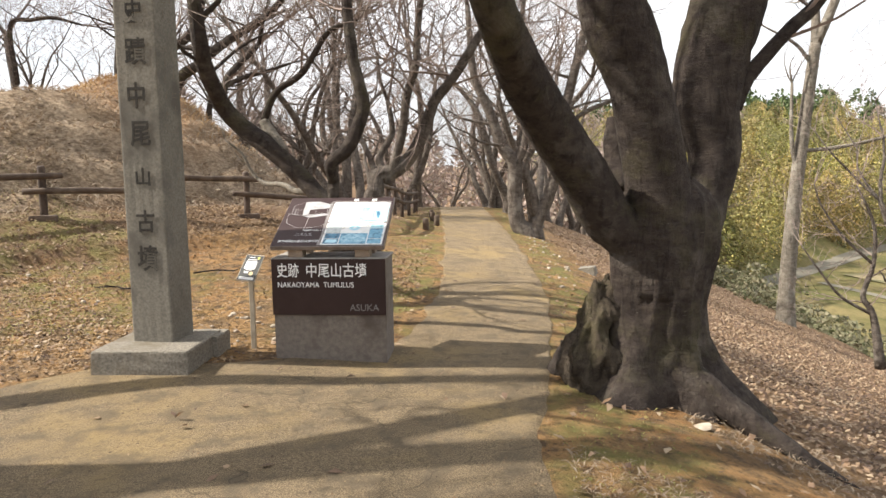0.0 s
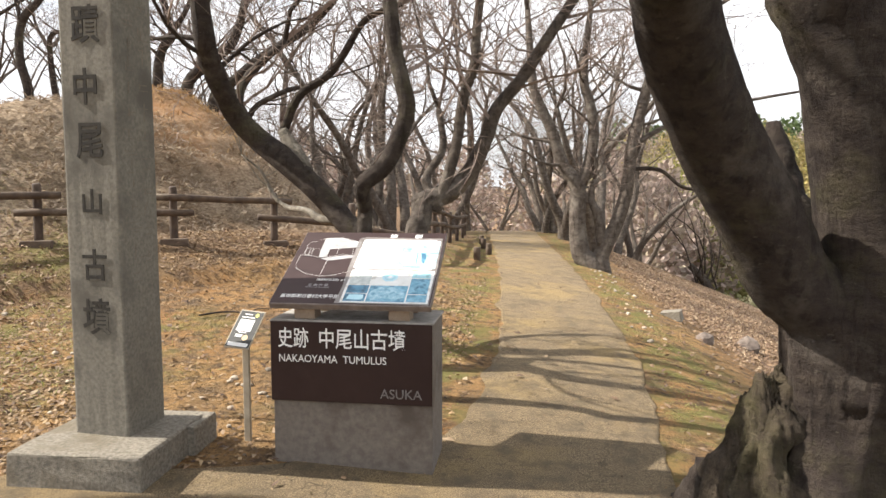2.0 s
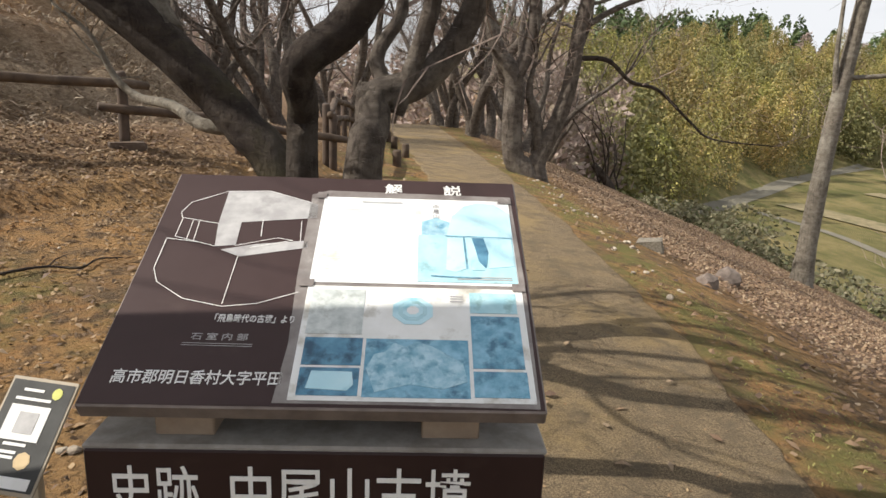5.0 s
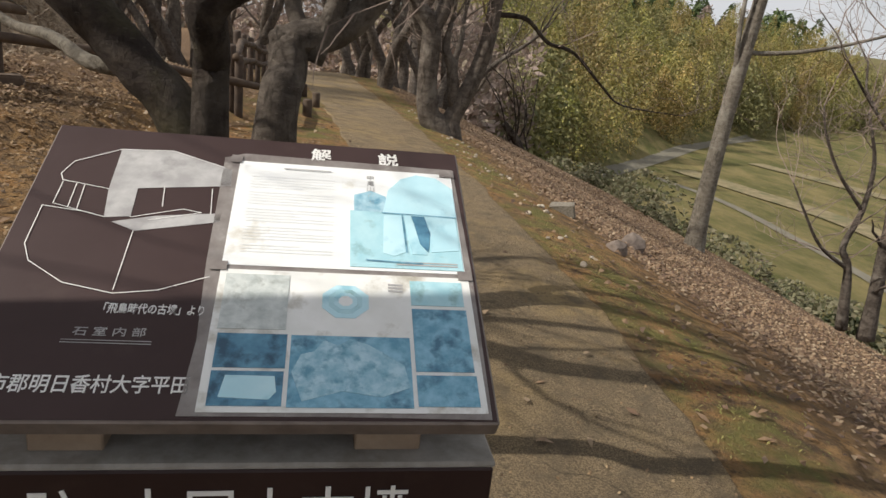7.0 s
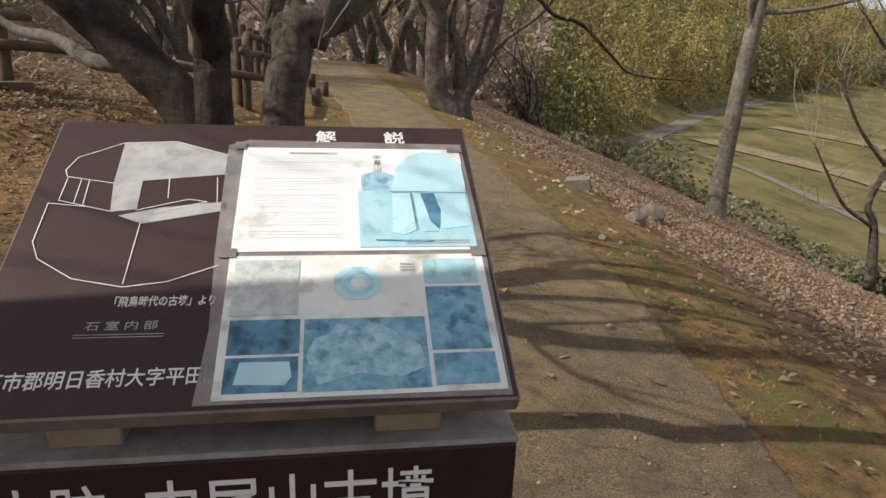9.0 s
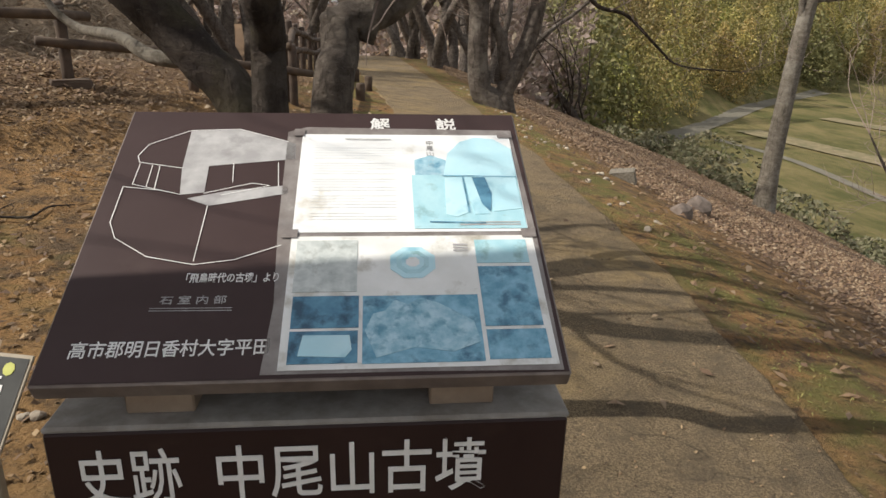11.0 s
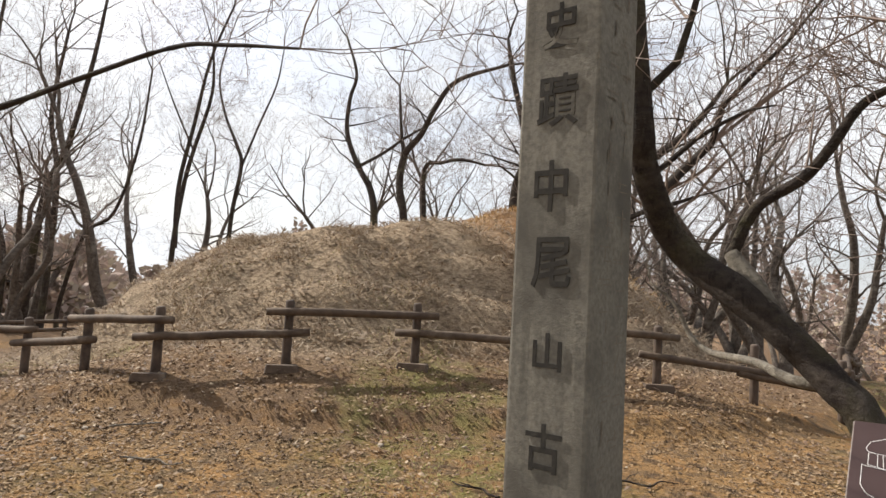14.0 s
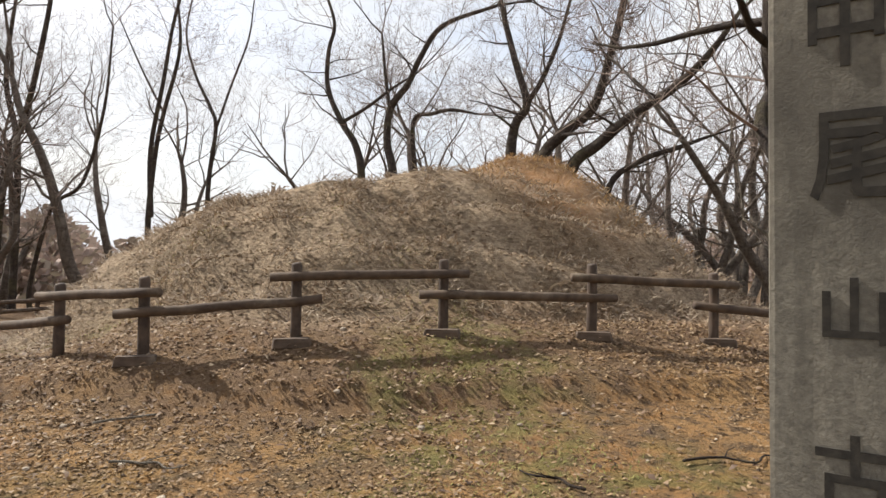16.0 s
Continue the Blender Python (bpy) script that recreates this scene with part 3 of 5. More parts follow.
def strip(name, pts, width, material, label, lift=0.05):
    line, _ = smooth_line([(x, y, 0) for x, y in pts], [1] * len(pts), 14)
    line = np.array(line)
    t = np.gradient(line, axis=0)
    t /= np.linalg.norm(t, axis=1, keepdims=True)
    V, F = [], []
    for p, q in zip(line, t):
        for s in (-1, -0.33, 0.33, 1):
            x, y = p[0] - q[1] * s * width / 2, p[1] + q[0] * s * width / 2
            V.append((x, y, float(land(x, y)) + lift))
    for i in range(len(line) - 1):
        for k in range(3):
            F.append((4 * i + k, 4 * i + k + 1, 4 * i + k + 5, 4 * i + k + 4))
    me = bpy.data.meshes.new(name)
    me.from_pydata(V, [], F)
    me.materials.append(material)
    return tagged(new(name, me), label, "track", kind="structure")


build_ground()
build_path()
strip("farm_track", [(13, 45.5), (24, 56.3), (34, 66), (47, 79), (62, 90)], 2.2, ROAD, "pale farm track along the foot of the bamboo grove")
BANK = surf("dry grass bank", (0.15, 0.125, 0.06), (0.24, 0.19, 0.105), 1.6, 0.95, 0.3, 0.05, (0.11, 0.105, 0.045), 0.5, 0.5)
strip("field_bank", [(34.3, 61), (35, 57.9), (36.6, 51.5), (37.9, 46.7), (38.1, 42), (37, 34)], 2.8, BANK, "bank of dry tan grass between the valley's fields", 0.10)
strip("field_bank", [(47, 68), (50, 58), (52, 48), (51, 38)], 2.4, BANK, "bank of dry tan grass between the valley's fields", 0.10)
strip("field_track", [(29.3, 57), (30.9, 49), (30.2, 40), (29.3, 33), (27.5, 25)], 0.8, ROAD, "pale trodden track across the fields")


# ---- carved stone pillar on its plinth ----
def chipped(bm, amount, seed):
    """Uneven, hand-dressed faces."""
    rng = random.Random(seed)
    for v in bm.verts:
        v.co += Vector([rng.uniform(-amount, amount) for _ in range(3)])
    return bm


def cut_block(w, d, h, nx, ny, nz, top, amount, seed, bevel):
    bm = box(w, d, h, (0, 0, 0), bevel, top, 2)
    bmesh.ops.subdivide_edges(bm, edges=[e for e in bm.edges if e.calc_length() > 0.12], cuts=nz, use_grid_fill=True)
    return chipped(bm, amount, seed)


def build_pillar():
    root = tagged(new("stone_pillar"), "tall weathered granite pillar carved with a column of dark characters, on a stone plinth", "monument")
    root.matrix_world = pose(-1.89, 4.53, 0.0, 0, 0, -5)
    part("shaft", cut_block(0.292, 0.292, 2.62, 1, 1, 7, 0.975, 0.0012, 3, 0.012), STONE, root).location = (0, 0, 0.19)
    cap = bmesh.new()
    bmesh.ops.create_cone(cap, cap_ends=True, segments=4, radius1=0.197, radius2=0.01, depth=0.12)
    bmesh.ops.rotate(cap, verts=cap.verts, cent=(0, 0, 0), matrix=Matrix.Rotation(radians(45), 3, "Z"))
    part("pointed_top", cap, STONE, root).location = (0, 0, 2.87)
    base = part("plinth", cut_block(0.655, 0.62, 0.235, 1, 1, 3, 0.985, 0.003, 5, 0.014), STONE_LOW, root, "squat rough granite plinth")
    base.matrix_local = pose(0.02, -0.10, -0.03, 0, 0, 5)
    back = part("rear_plinth", cut_block(0.60, 0.26, 0.225, 1, 1, 3, 0.985, 0.003, 6, 0.014), STONE_LOW, root, "rear granite plinth block")
    back.matrix_local = pose(0.06, 0.16, -0.03, 0, 0, 5)
    for ch, z, s in (("史", 2.41, 0.155), ("蹟", 2.155, 0.175), ("中", 1.87, 0.17), ("尾", 1.62, 0.165), ("山", 1.335, 0.12), ("古", 1.035, 0.15), ("墳", 0.785, 0.175)):
        writing("carved_character", ch, s, s * (0.86 if ch != "中" else 0.72), pose(-s * 0.43 + 0.0, -0.1448 - (2.62 - z) * 0.0012, z - s / 2, 90, 0, 0), CARVED, root, 0.003, 0.016)
    # two faint columns on the east face
    rng = random.Random(8)
    for col, x in ((0, -0.045), (1, 0.05)):
        bars = bmesh.new()
        z = 2.5
        while z > 0.95:
            s = rng.uniform(0.055, 0.075)
            for k in range(rng.choice((2, 3, 3))):
                dy, dz = rng.uniform(-0.02, 0.02), rng.uniform(-s / 2, s / 2)
                a, b = ((0.004, rng.uniform(0.02, 0.05)) if rng.random() < 0.5 else (rng.uniform(0.02, 0.045), 0.004))
                q = [(0.1462, x + dy - a, z + dz - b / 2), (0.1462, x + dy + a, z + dz - b / 2 + 0.004), (0.1462, x + dy + a, z + dz + b / 2 + 0.004), (0.1462, x + dy - a, z + dz + b / 2)]
                bars.faces.new([bars.verts.new(p) for p in q])
            z -= rng.uniform(0.095, 0.14)
        part("faint_inscription", bars, CARVED_FAINT, root, "worn unreadable column of small carved writing")


# ---- low sign block with a slanting panel ----
SIGN = (-0.706, 4.54)


def build_sign():
    root = tagged(new("information_sign"), "concrete block sign with dark brown name plate and slanting explanatory panel", "sign")
    root.matrix_world = pose(SIGN[0], SIGN[1], 0.0, 0, 0, -1.8)
    part("block", box(0.80, 0.34, 0.775, (0, 0.185, -0.03), 0.008, 1.0, 2), CONCRETE, root, "stained grey concrete block")
    part("block_top", box(0.815, 0.37, 0.012, (0, 0.185, 0.746), 0.004), CONCRETE_TOP, root, "pale weathered concrete top")
    face = part("name_plate", box(0.806, 0.022, 0.395, (0, 0.006, 0.355), 0.003), PLATE, root, "dark brown enamel plate with white lettering")
    front = -0.0062
    writing("lettering", "史跡", 0.10, 0.155, pose(-0.362, front, 0.622, 90), WHITE, face, 0.0015, 0.006)
    writing("lettering", "中尾山古墳", 0.10, 0.425, pose(-0.152, front, 0.622, 90), WHITE, face, 0.0015, 0.006)
    writing("lettering", "NAKAOYAMA", 0.037, 0.295, pose(-0.358, front, 0.551, 90), WHITE, face, 0.0015)
    writing("lettering", "TUMULUS", 0.037, 0.215, pose(-0.035, front, 0.551, 90), WHITE, face, 0.0015)
    writing("lettering", "ASUKA", 0.047, 0.205, pose(0.148, front, 0.385, 90), DULL_INK, face, 0.0015, 0.004)
    for x in (-0.24, 0.235):
        part("bracket", box(0.105, 0.10, 0.075, (x, 0.085, 0.757), 0.003), BRACKET, root, "tan painted bracket")
        part("rear_bracket", box(0.105, 0.08, 0.19, (x, 0.30, 0.757), 0.003), BRACKET, root)
    part("cross_beam", box(0.66, 0.05, 0.05, (0, 0.17, 0.80), 0.003), STEEL, root)
    # the panel's own plane: u along its width, v up the slope
    slope = math.degrees(math.atan2(0.31, 0.58))
    bm = box(0.80, 0.66, 0.034, (0.40, 0.33, -0.034), 0.003)
    plate = part("panel", bm, STEEL, root, "slanting dark brown panel with line drawing and bleached poster")
    plate.matrix_local = pose(-0.402, -0.022, 0.842, slope)
    T = 0.0008

    def lay(name, bm, material, lift, label=""):
        o = part(name, bm, material, plate, label)
        o.location = (0, 0, lift)
        return o

    lay("face", rect(0.004, 0.004, 0.796, 0.656, T), PANEL, 0.0004)
    z1 = 0.0014
    lay("drawing_block", slab([(0.129, 0.592), (0.224, 0.598), (0.34, 0.552), (0.343, 0.505), (0.18, 0.483), (0.183, 0.408), (0.14, 0.402), (0.131, 0.476)][::-1], T), GREY_INK, z1, "grey printed stone chamber")
    lay("drawing_floor", slab([(0.155, 0.392), (0.223, 0.412), (0.335, 0.428), (0.335, 0.405), (0.197, 0.372)][::-1], T), GREY_INK, z1)
    outline = chain([(0.131, 0.476), (0.049, 0.493), (0.042, 0.511), (0.055, 0.547), (0.129, 0.592), (0.224, 0.598), (0.325, 0.558)])
    outline += [((0.051, 0.488), (0.05, 0.43)), ((0.075, 0.484), (0.076, 0.423)), ((0.089, 0.482), (0.092, 0.417)), ((0.05, 0.43), (0.14, 0.402)), ((0.226, 0.49), (0.231, 0.437)),
                ((0.183, 0.405), (0.268, 0.433)), ((0.215, 0.40), (0.30, 0.426)), ((0.268, 0.433), (0.30, 0.426)), ((0.311, 0.492), (0.317, 0.425)), ((0.195, 0.371), (0.193, 0.237))]
    outline += chain([(0.14, 0.402), (0.105, 0.413), (0.035, 0.423), (0.035, 0.33), (0.052, 0.292), (0.114, 0.248), (0.194, 0.229), (0.26, 0.239), (0.335, 0.272)])
    for k, stroke in enumerate(outline):
        lay("drawing_line", lines([stroke], 0.0015, T), WHITE, z1 + 0.0006 + 0.00002 * k, "white printed line")
    writing("caption", "「飛鳥時代の古墳」より", 0.021, 0.150, pose(0.188, 0.190, z1), WHITE, plate, T, 0.012)
    writing("caption", "石 室 内 部", 0.017, 0.104, pose(0.155, 0.146, z1), GREY_INK, plate, T)
    lay("underline", lines([((0.143, 0.138), (0.27, 0.137)), ((0.143, 0.133), (0.27, 0.132))], 0.0014, T), GREY_INK, z1)
    writing("caption", "高市郡明日香村大字平田", 0.031, 0.293, pose(0.043, 0.046, z1), WHITE, plate, T, 0.008)
    writing("caption", "解", 0.040, 0.041, pose(0.489, 0.600, z1), WHITE, plate, T, 0.02)
    writing("caption", "説", 0.040, 0.042, pose(0.628, 0.600, z1), WHITE, plate, T, 0.02)
    # laminated poster in two sheets
    lay("laminate", slab([(0.322, 0.590), (0.36, 0.607), (0.60, 0.603), (0.785, 0.600), (0.792, 0.30), (0.788, 0.006), (0.55, 0.010), (0.327, 0.010), (0.335, 0.14), (0.326, 0.31)][::-1], T), FILM_EDGE, z1, "cloudy crumpled plastic laminate")
    up = lay("poster_sheet", rect(0.352, 0.302, 0.779, 0.582, T), PAPER, z1 + 0.001, "white upper poster sheet bleached by sun")
    low = lay("poster_sheet", rect(0.352, 0.016, 0.783, 0.292, T), PAPER_OLD, z1 + 0.001, "stained lower poster sheet with blue photographs")
    z2 = z1 + 0.0022

    def photo(name, u0, v0, u1, v1, material, lift=0.0):
        lay(name, rect(u0, v0, u1, v1, T), material, z2 + lift)

    photo("photograph", 0.57, 0.309, 0.777, 0.455, CYAN_MID)
    lay("photograph", slab([(0.577, 0.455), (0.577, 0.50), (0.61, 0.515), (0.64, 0.50), (0.64, 0.455)], T), CYAN_PALE, z2)
    lay("photograph_roof", slab([(0.632, 0.452), (0.645, 0.52), (0.672, 0.556), (0.705, 0.572), (0.745, 0.566), (0.777, 0.535), (0.777, 0.448), (0.70, 0.446)], T), CYAN_LIGHT, z2 + 0.0008)
    lay("photograph_wall", slab([(0.634, 0.445), (0.668, 0.448), (0.672, 0.35), (0.65, 0.338), (0.63, 0.345)], T), CYAN_LIGHT, z2 + 0.0008)
    lay("photograph_wall", slab([(0.672, 0.447), (0.686, 0.447), (0.712, 0.345), (0.684, 0.345)], T), CYAN_LIGHT, z2 + 0.001)
    lay("photograph_wall", slab([(0.715, 0.447), (0.774, 0.447), (0.774, 0.36), (0.72, 0.352)], T), CYAN_LIGHT, z2 + 0.0008)
    lay("photograph_shadow", lines([((0.632, 0.452), (0.775, 0.449)), ((0.60, 0.325), (0.70, 0.322)), ((0.67, 0.447), (0.674, 0.35))], 0.003, T), CYAN, z2 + 0.0014)
    lay("photograph_shadow", slab([(0.688, 0.447), (0.713, 0.447), (0.722, 0.40), (0.714, 0.352), (0.70, 0.372)], T), CYAN_DARK, z2 + 0.0014)
    photo("photograph", 0.363, 0.165, 0.468, 0.281, GREY_PRINT)
    photo("photograph", 0.365, 0.092, 0.472, 0.156, CYAN_DARK)
    photo("photograph", 0.365, 0.026, 0.471, 0.086, CYAN_DARK)
    lay("photograph_light", slab([(0.380, 0.040), (0.452, 0.036), (0.462, 0.05), (0.458, 0.077), (0.386, 0.078)], T), CYAN_LIGHT, z2 + 0.0008)
    photo("photograph", 0.478, 0.024, 0.668, 0.155, CYAN)
    lay("photograph_light", slab([(0.482, 0.085), (0.495, 0.118), (0.515, 0.124), (0.53, 0.146), (0.552, 0.136), (0.572, 0.149), (0.60, 0.139), (0.622, 0.125), (0.657, 0.10), (0.664, 0.06), (0.62, 0.042), (0.56, 0.052), (0.50, 0.034)][::-1], T), CYAN_PALE, z2 + 0.0008)
    photo("photograph", 0.675, 0.090, 0.770, 0.217, CYAN)
    photo("photograph", 0.675, 0.225, 0.768, 0.280, CYAN_MID)
    photo("photograph", 0.675, 0.027, 0.772, 0.083, CYAN)
    ring = [(0.563 + 0.042 * math.cos(k * math.pi / 4 + 0.39), 0.228 + 0.038 * math.sin(k * math.pi / 4 + 0.39)) for k in range(8)]
    lay("plan_drawing", slab(ring, T), CYAN_LIGHT, z2, "pale blue octagonal plan")
    for k, m in ((0.72, CYAN_MID), (0.5, CYAN_LIGHT), (0.3, PAPER)):
        lay("plan_drawing", slab([(0.563 + (u - 0.563) * k, 0.228 + (v - 0.228) * k) for u, v in ring], T), m, z2 + 0.0007 * (2 - k * 2))
    for k in range(28):
        if k % 6:
            lay("printed_line", lines([((0.378, 0.545 - 0.0078 * k), (0.378 + (0.16 if k % 5 else 0.10), 0.545 - 0.0078 * k))], 0.0012, T), INK, z2, "row of small unreadable print")
    for u0, u1, v in ((0.655, 0.765, 0.318), (0.655, 0.765, 0.324), (0.44, 0.53, 0.565)):
        lay("printed_line", lines([((u0, v), (u1, v))], 0.003, T), GREY_INK, z2 + 0.0008)
    lay("printed_mark", lines([((0.638, 0.255 + 0.007 * k), (0.660, 0.255 + 0.007 * k)) for k in range(3)], 0.004, T), GREY_INK, z2)
    for k, ch in enumerate("中尾山古墳"):
        writing("printed_title", ch, 0.014, 0.014, pose(0.603, 0.548 - k * 0.0175, z2), GREY_INK, plate, T)
    lay("tape", rect(0.334, 0.288, 0.362, 0.308, T), FILM_EDGE, z2 + 0.001)
    lay("tape", rect(0.764, 0.286, 0.79, 0.307, T), FILM_EDGE, z2 + 0.001)
    lay("tape", rect(0.335, 0.575, 0.356, 0.597, T), FILM_EDGE, z2 + 0.001)
    lay("tape", rect(0.754, 0.572, 0.785, 0.594, T), FILM_EDGE, z2 + 0.001)


GREY_PRINT = surf("mottled grey print", (0.42, 0.46, 0.45), (0.62, 0.65, 0.63), 45.0, 0.45, 0.0, c3=(0.32, 0.34, 0.32), scale3=30.0)
CYAN_PALE = surf("pale blue print", (0.22, 0.44, 0.56), (0.44, 0.64, 0.73), 55.0, 0.45, 0.0, c3=(0.12, 0.30, 0.42), scale3=38.0, cover3=0.52)
CYAN_MID = surf("mid blue print", (0.34, 0.60, 0.68), (0.46, 0.70, 0.76), 25.0, 0.45, 0.0, c3=(0.25, 0.42, 0.44), scale3=24.0)


def build_label_post():
    root = tagged(new("label_post"), "short narrow post with a tilted black guide label", "sign post")
    root.matrix_world = pose(-1.335, 4.79, 0.0, 0, 0, -3)
    part("post", box(0.036, 0.022, 0.65, (0, 0, -0.04), 0.003), GALV, root, "tan metal post")
    bm = box(0.145, 0.235, 0.006, (0, 0, -0.003), 0.0015)
    head = part("label_plate", bm, GALV, root, "tilted label with a white square and small print")
    head.matrix_local = pose(0.012, -0.03, 0.66, 46, 4, -6)
    def lay(name, b, m, z):
        part(name, b, m, head).location = (0, 0, z)
    lay("label_face", rect(-0.067, -0.110, 0.067, 0.110, 0.0006), QR_BLACK, 0.0034)
    lay("label_square", rect(-0.048, -0.014, 0.036, 0.058, 0.0006), WHITE, 0.0044)
    lay("label_square_print", rect(-0.024, 0.0, 0.018, 0.044, 0.0004), GREY_INK, 0.0053)
    lay("label_foot", rect(-0.058, -0.106, 0.056, -0.084, 0.0006), WHITE, 0.0044)
    for u0, u1, v in ((-0.034, 0.004, 0.090), (-0.044, 0.026, 0.071), (-0.028, 0.014, -0.022), (-0.036, 0.0, -0.038), (-0.034, -0.002, -0.048)):
        lay("label_print", lines([((u0, v), (u1, v))], 0.006, 0.0006), WHITE, 0.0044)
    lay("label_spot", slab([(0.036 + 0.011 * math.cos(k * 0.785), 0.088 + 0.013 * math.sin(k * 0.785)) for k in range(8)], 0.0006), YELLOW, 0.0044)
    lay("label_spot", slab([(0.022 + 0.017 * math.cos(k * 0.785), -0.052 + 0.018 * math.sin(k * 0.785)) for k in range(8)], 0.0006), TAN_PRINT, 0.0044)


build_pillar()
build_sign()
build_label_post()


# ---- rustic rail fence round the mound ----
def fence_run(pts, zs, tall, rails, label, group):
    """One bay after another: a post, and a rail to the next; `rails` gives each bay's heights at its two ends."""
    for i, (x, y) in enumerate(pts):
        g = zs[i]
        root = tagged(new("fence_post"), label, "fence", group)
        root.matrix_world = pose(x, y, g)
        b = Buf()
        foot = min(0.0, float(land(x, y)) - g) - 0.12
        tube(b, [(0, 0, foot), (0, 0, 0.1), (0.003, 0, tall * 0.6), (0, 0.003, tall - 0.02), (0, 0, tall)], [0.048, 0.047, 0.046, 0.046, 0.038], 10, 0.03, random.Random(i))
        link("post", b.mesh("post", POST_WOOD), root)
        if i + 1 < len(pts):
            nx, ny = pts[i + 1]
            gz = zs[i + 1] - g
            d = Vector((nx - x, ny - y, 0))
            u = d.normalized()
            for k, (h0, h1, over0, over1) in enumerate(rails[i % len(rails)]):
                off = Vector((-u.y, u.x, 0)) * -0.05
                p0 = -u * over0 + off + Vector((0, 0, h0))
                p1 = d + u * over1 + off + Vector((0, 0, gz + h1))
                r = Buf()
                rng = random.Random(100 + i)
                line = [p0.lerp(p1, t / 6) + Vector((0, 0, rng.uniform(-0.006, 0.006))) for t in range(7)]
                tube(r, line, [0.040, 0.043, 0.044, 0.042, 0.044, 0.043, 0.039], 10, 0.04, rng)
                link("rail", r.mesh("rail", LOG), root, "weathered round log rail")


FRONT = [(-13.6, 6.5), (-12.4, 6.3), (-11.2, 6.25), (-10.1, 6.28), (-9.2, 6.38), (-7.95, 6.36), (-6.94, 6.49), (-5.98, 7.27), (-5.06, 8.18), (-3.97, 9.03), (-3.05, 9.88), (-2.18, 10.55), (-1.3, 11.3)]
FRONT_Z = [float(land(x, y)) for x, y in FRONT]
HIGH, LOW = (0.52, 0.52, 0.22, 0.22), (0.33, 0.33, 0.22, 0.22)
fence_run(FRONT, FRONT_Z, 0.64, [[LOW], [HIGH], [LOW], [HIGH], [LOW], [HIGH], [LOW], [HIGH], [LOW], [HIGH], [LOW], [LOW]], "dark brown fence post with weathered round log rails", "rail fence round the mound")
BACK = [(-1.35, 11.25), (-1.42, 12.6), (-1.46, 14.0), (-1.46, 15.4), (-1.44, 16.9), (-1.42, 18.5), (-1.42, 20.2), (-1.5, 22.0)]
fence_run([(x - 0.03, y + 0.1) for x, y in BACK], [float(land(x, y)) for x, y in BACK], 0.72, [[(0.60, 0.60, 0.1, 0.1), (0.36, 0.36, 0.1, 0.1)]], "dark brown post and rail fence beside the path", "fence beside the path")
WEST = [(-13.6, 6.5), (-15.0, 7.6), (-16.2, 9.2), (-17.0, 11.0), (-17.2, 13.0)]
fence_run(WEST, [float(land(x, y)) for x, y in WEST], 0.64, [[HIGH, LOW]], "dark brown fence post with weathered round log rails", "rail fence round the mound")
for x, y in FRONT[6:11]:
    rng = random.Random(int(x * 100))
    bm = box(0.34, 0.16, 0.09, (0, 0, -0.05), 0.02, 0.9, 2)
    o = tagged(new("edging_log"), "short half-buried log at the foot of a fence post", "log", "logs at the fence feet")
    part("log", chipped(bm, 0.006, 4), LOG, o)
    o.matrix_world = pose(x + 0.05, y - 0.10, float(land(x + 0.05, y - 0.10)) + 0.01, 0, 0, rng.uniform(20, 50))
for x, y in ((-0.57, 12.5), (-0.44, 14.0), (-0.62, 15.6), (-0.75, 17.3)):
    o = tagged(new("stub_post"), "short sawn-off timber stub beside the path", "post", "timber stubs beside the path")
    b = Buf()
    tube(b, [(0, 0, -0.1), (0, 0, 0.1), (0, 0, 0.20), (0, 0, 0.215)], [0.062, 0.06, 0.058, 0.05], 10, 0.03, random.Random(3))
    link("stub", b.mesh("stub", LOG), o)
    o.matrix_world = pose(x, y, float(land(x, y)))


# ---- stones on the verge ----
def stone_mesh(seed, sx, sy, sz, flat=False):
    bm = bmesh.new()
    if flat:
        bm.free()
        bm = box(1.6, 1.6, 1.3, (0, 0, -0.65), 0.12, 0.92, 2)
        chipped(bm, 0.05, seed)
    else:
        bmesh.ops.create_icosphere(bm, subdivisions=2, radius=1.0)
        rng = random.Random(seed)
        off = Vector((rng.uniform(0, 50), rng.uniform(0, 50), rng.uniform(0, 50)))
        for v in bm.verts:
            v.co *= 1 + 0.35 * noise.noise(v.co * 1.3 + off) + 0.12 * noise.noise(v.co * 3.7 + off)
    for v in bm.verts:
        v.co = Vector((v.co.x * sx, v.co.y * sy, v.co.z * sz))
    return bm


def put_stone(x, y, seed, s, material, label, name="stone", flat=False, rot=0.0):
    o = part(name, stone_mesh(seed, *s, flat), material, None)
    tagged(o, label, "stone")
    o.matrix_world = pose(x, y, float(land(x, y)) + s[2] * 0.25, 4, -8, rot)


put_stone(2.01, 10.0, 1, (0.17, 0.11, 0.10), STONE_LOW, "squared grey kerb stone lying on the leafy verge", "kerb_stone", True, -24)
put_stone(2.13, 8.93, 2, (0.10, 0.09, 0.085), ROCK_DARK, "round dark stone half buried in leaves")
put_stone(3.05, 10.35, 3, (0.15, 0.12, 0.13), ROCK_DARK, "dark rough stone on the leafy slope")
put_stone(1.60, 3.68, 5, (0.06, 0.045, 0.018), ROCK, "flat pale stone at the tree's foot")


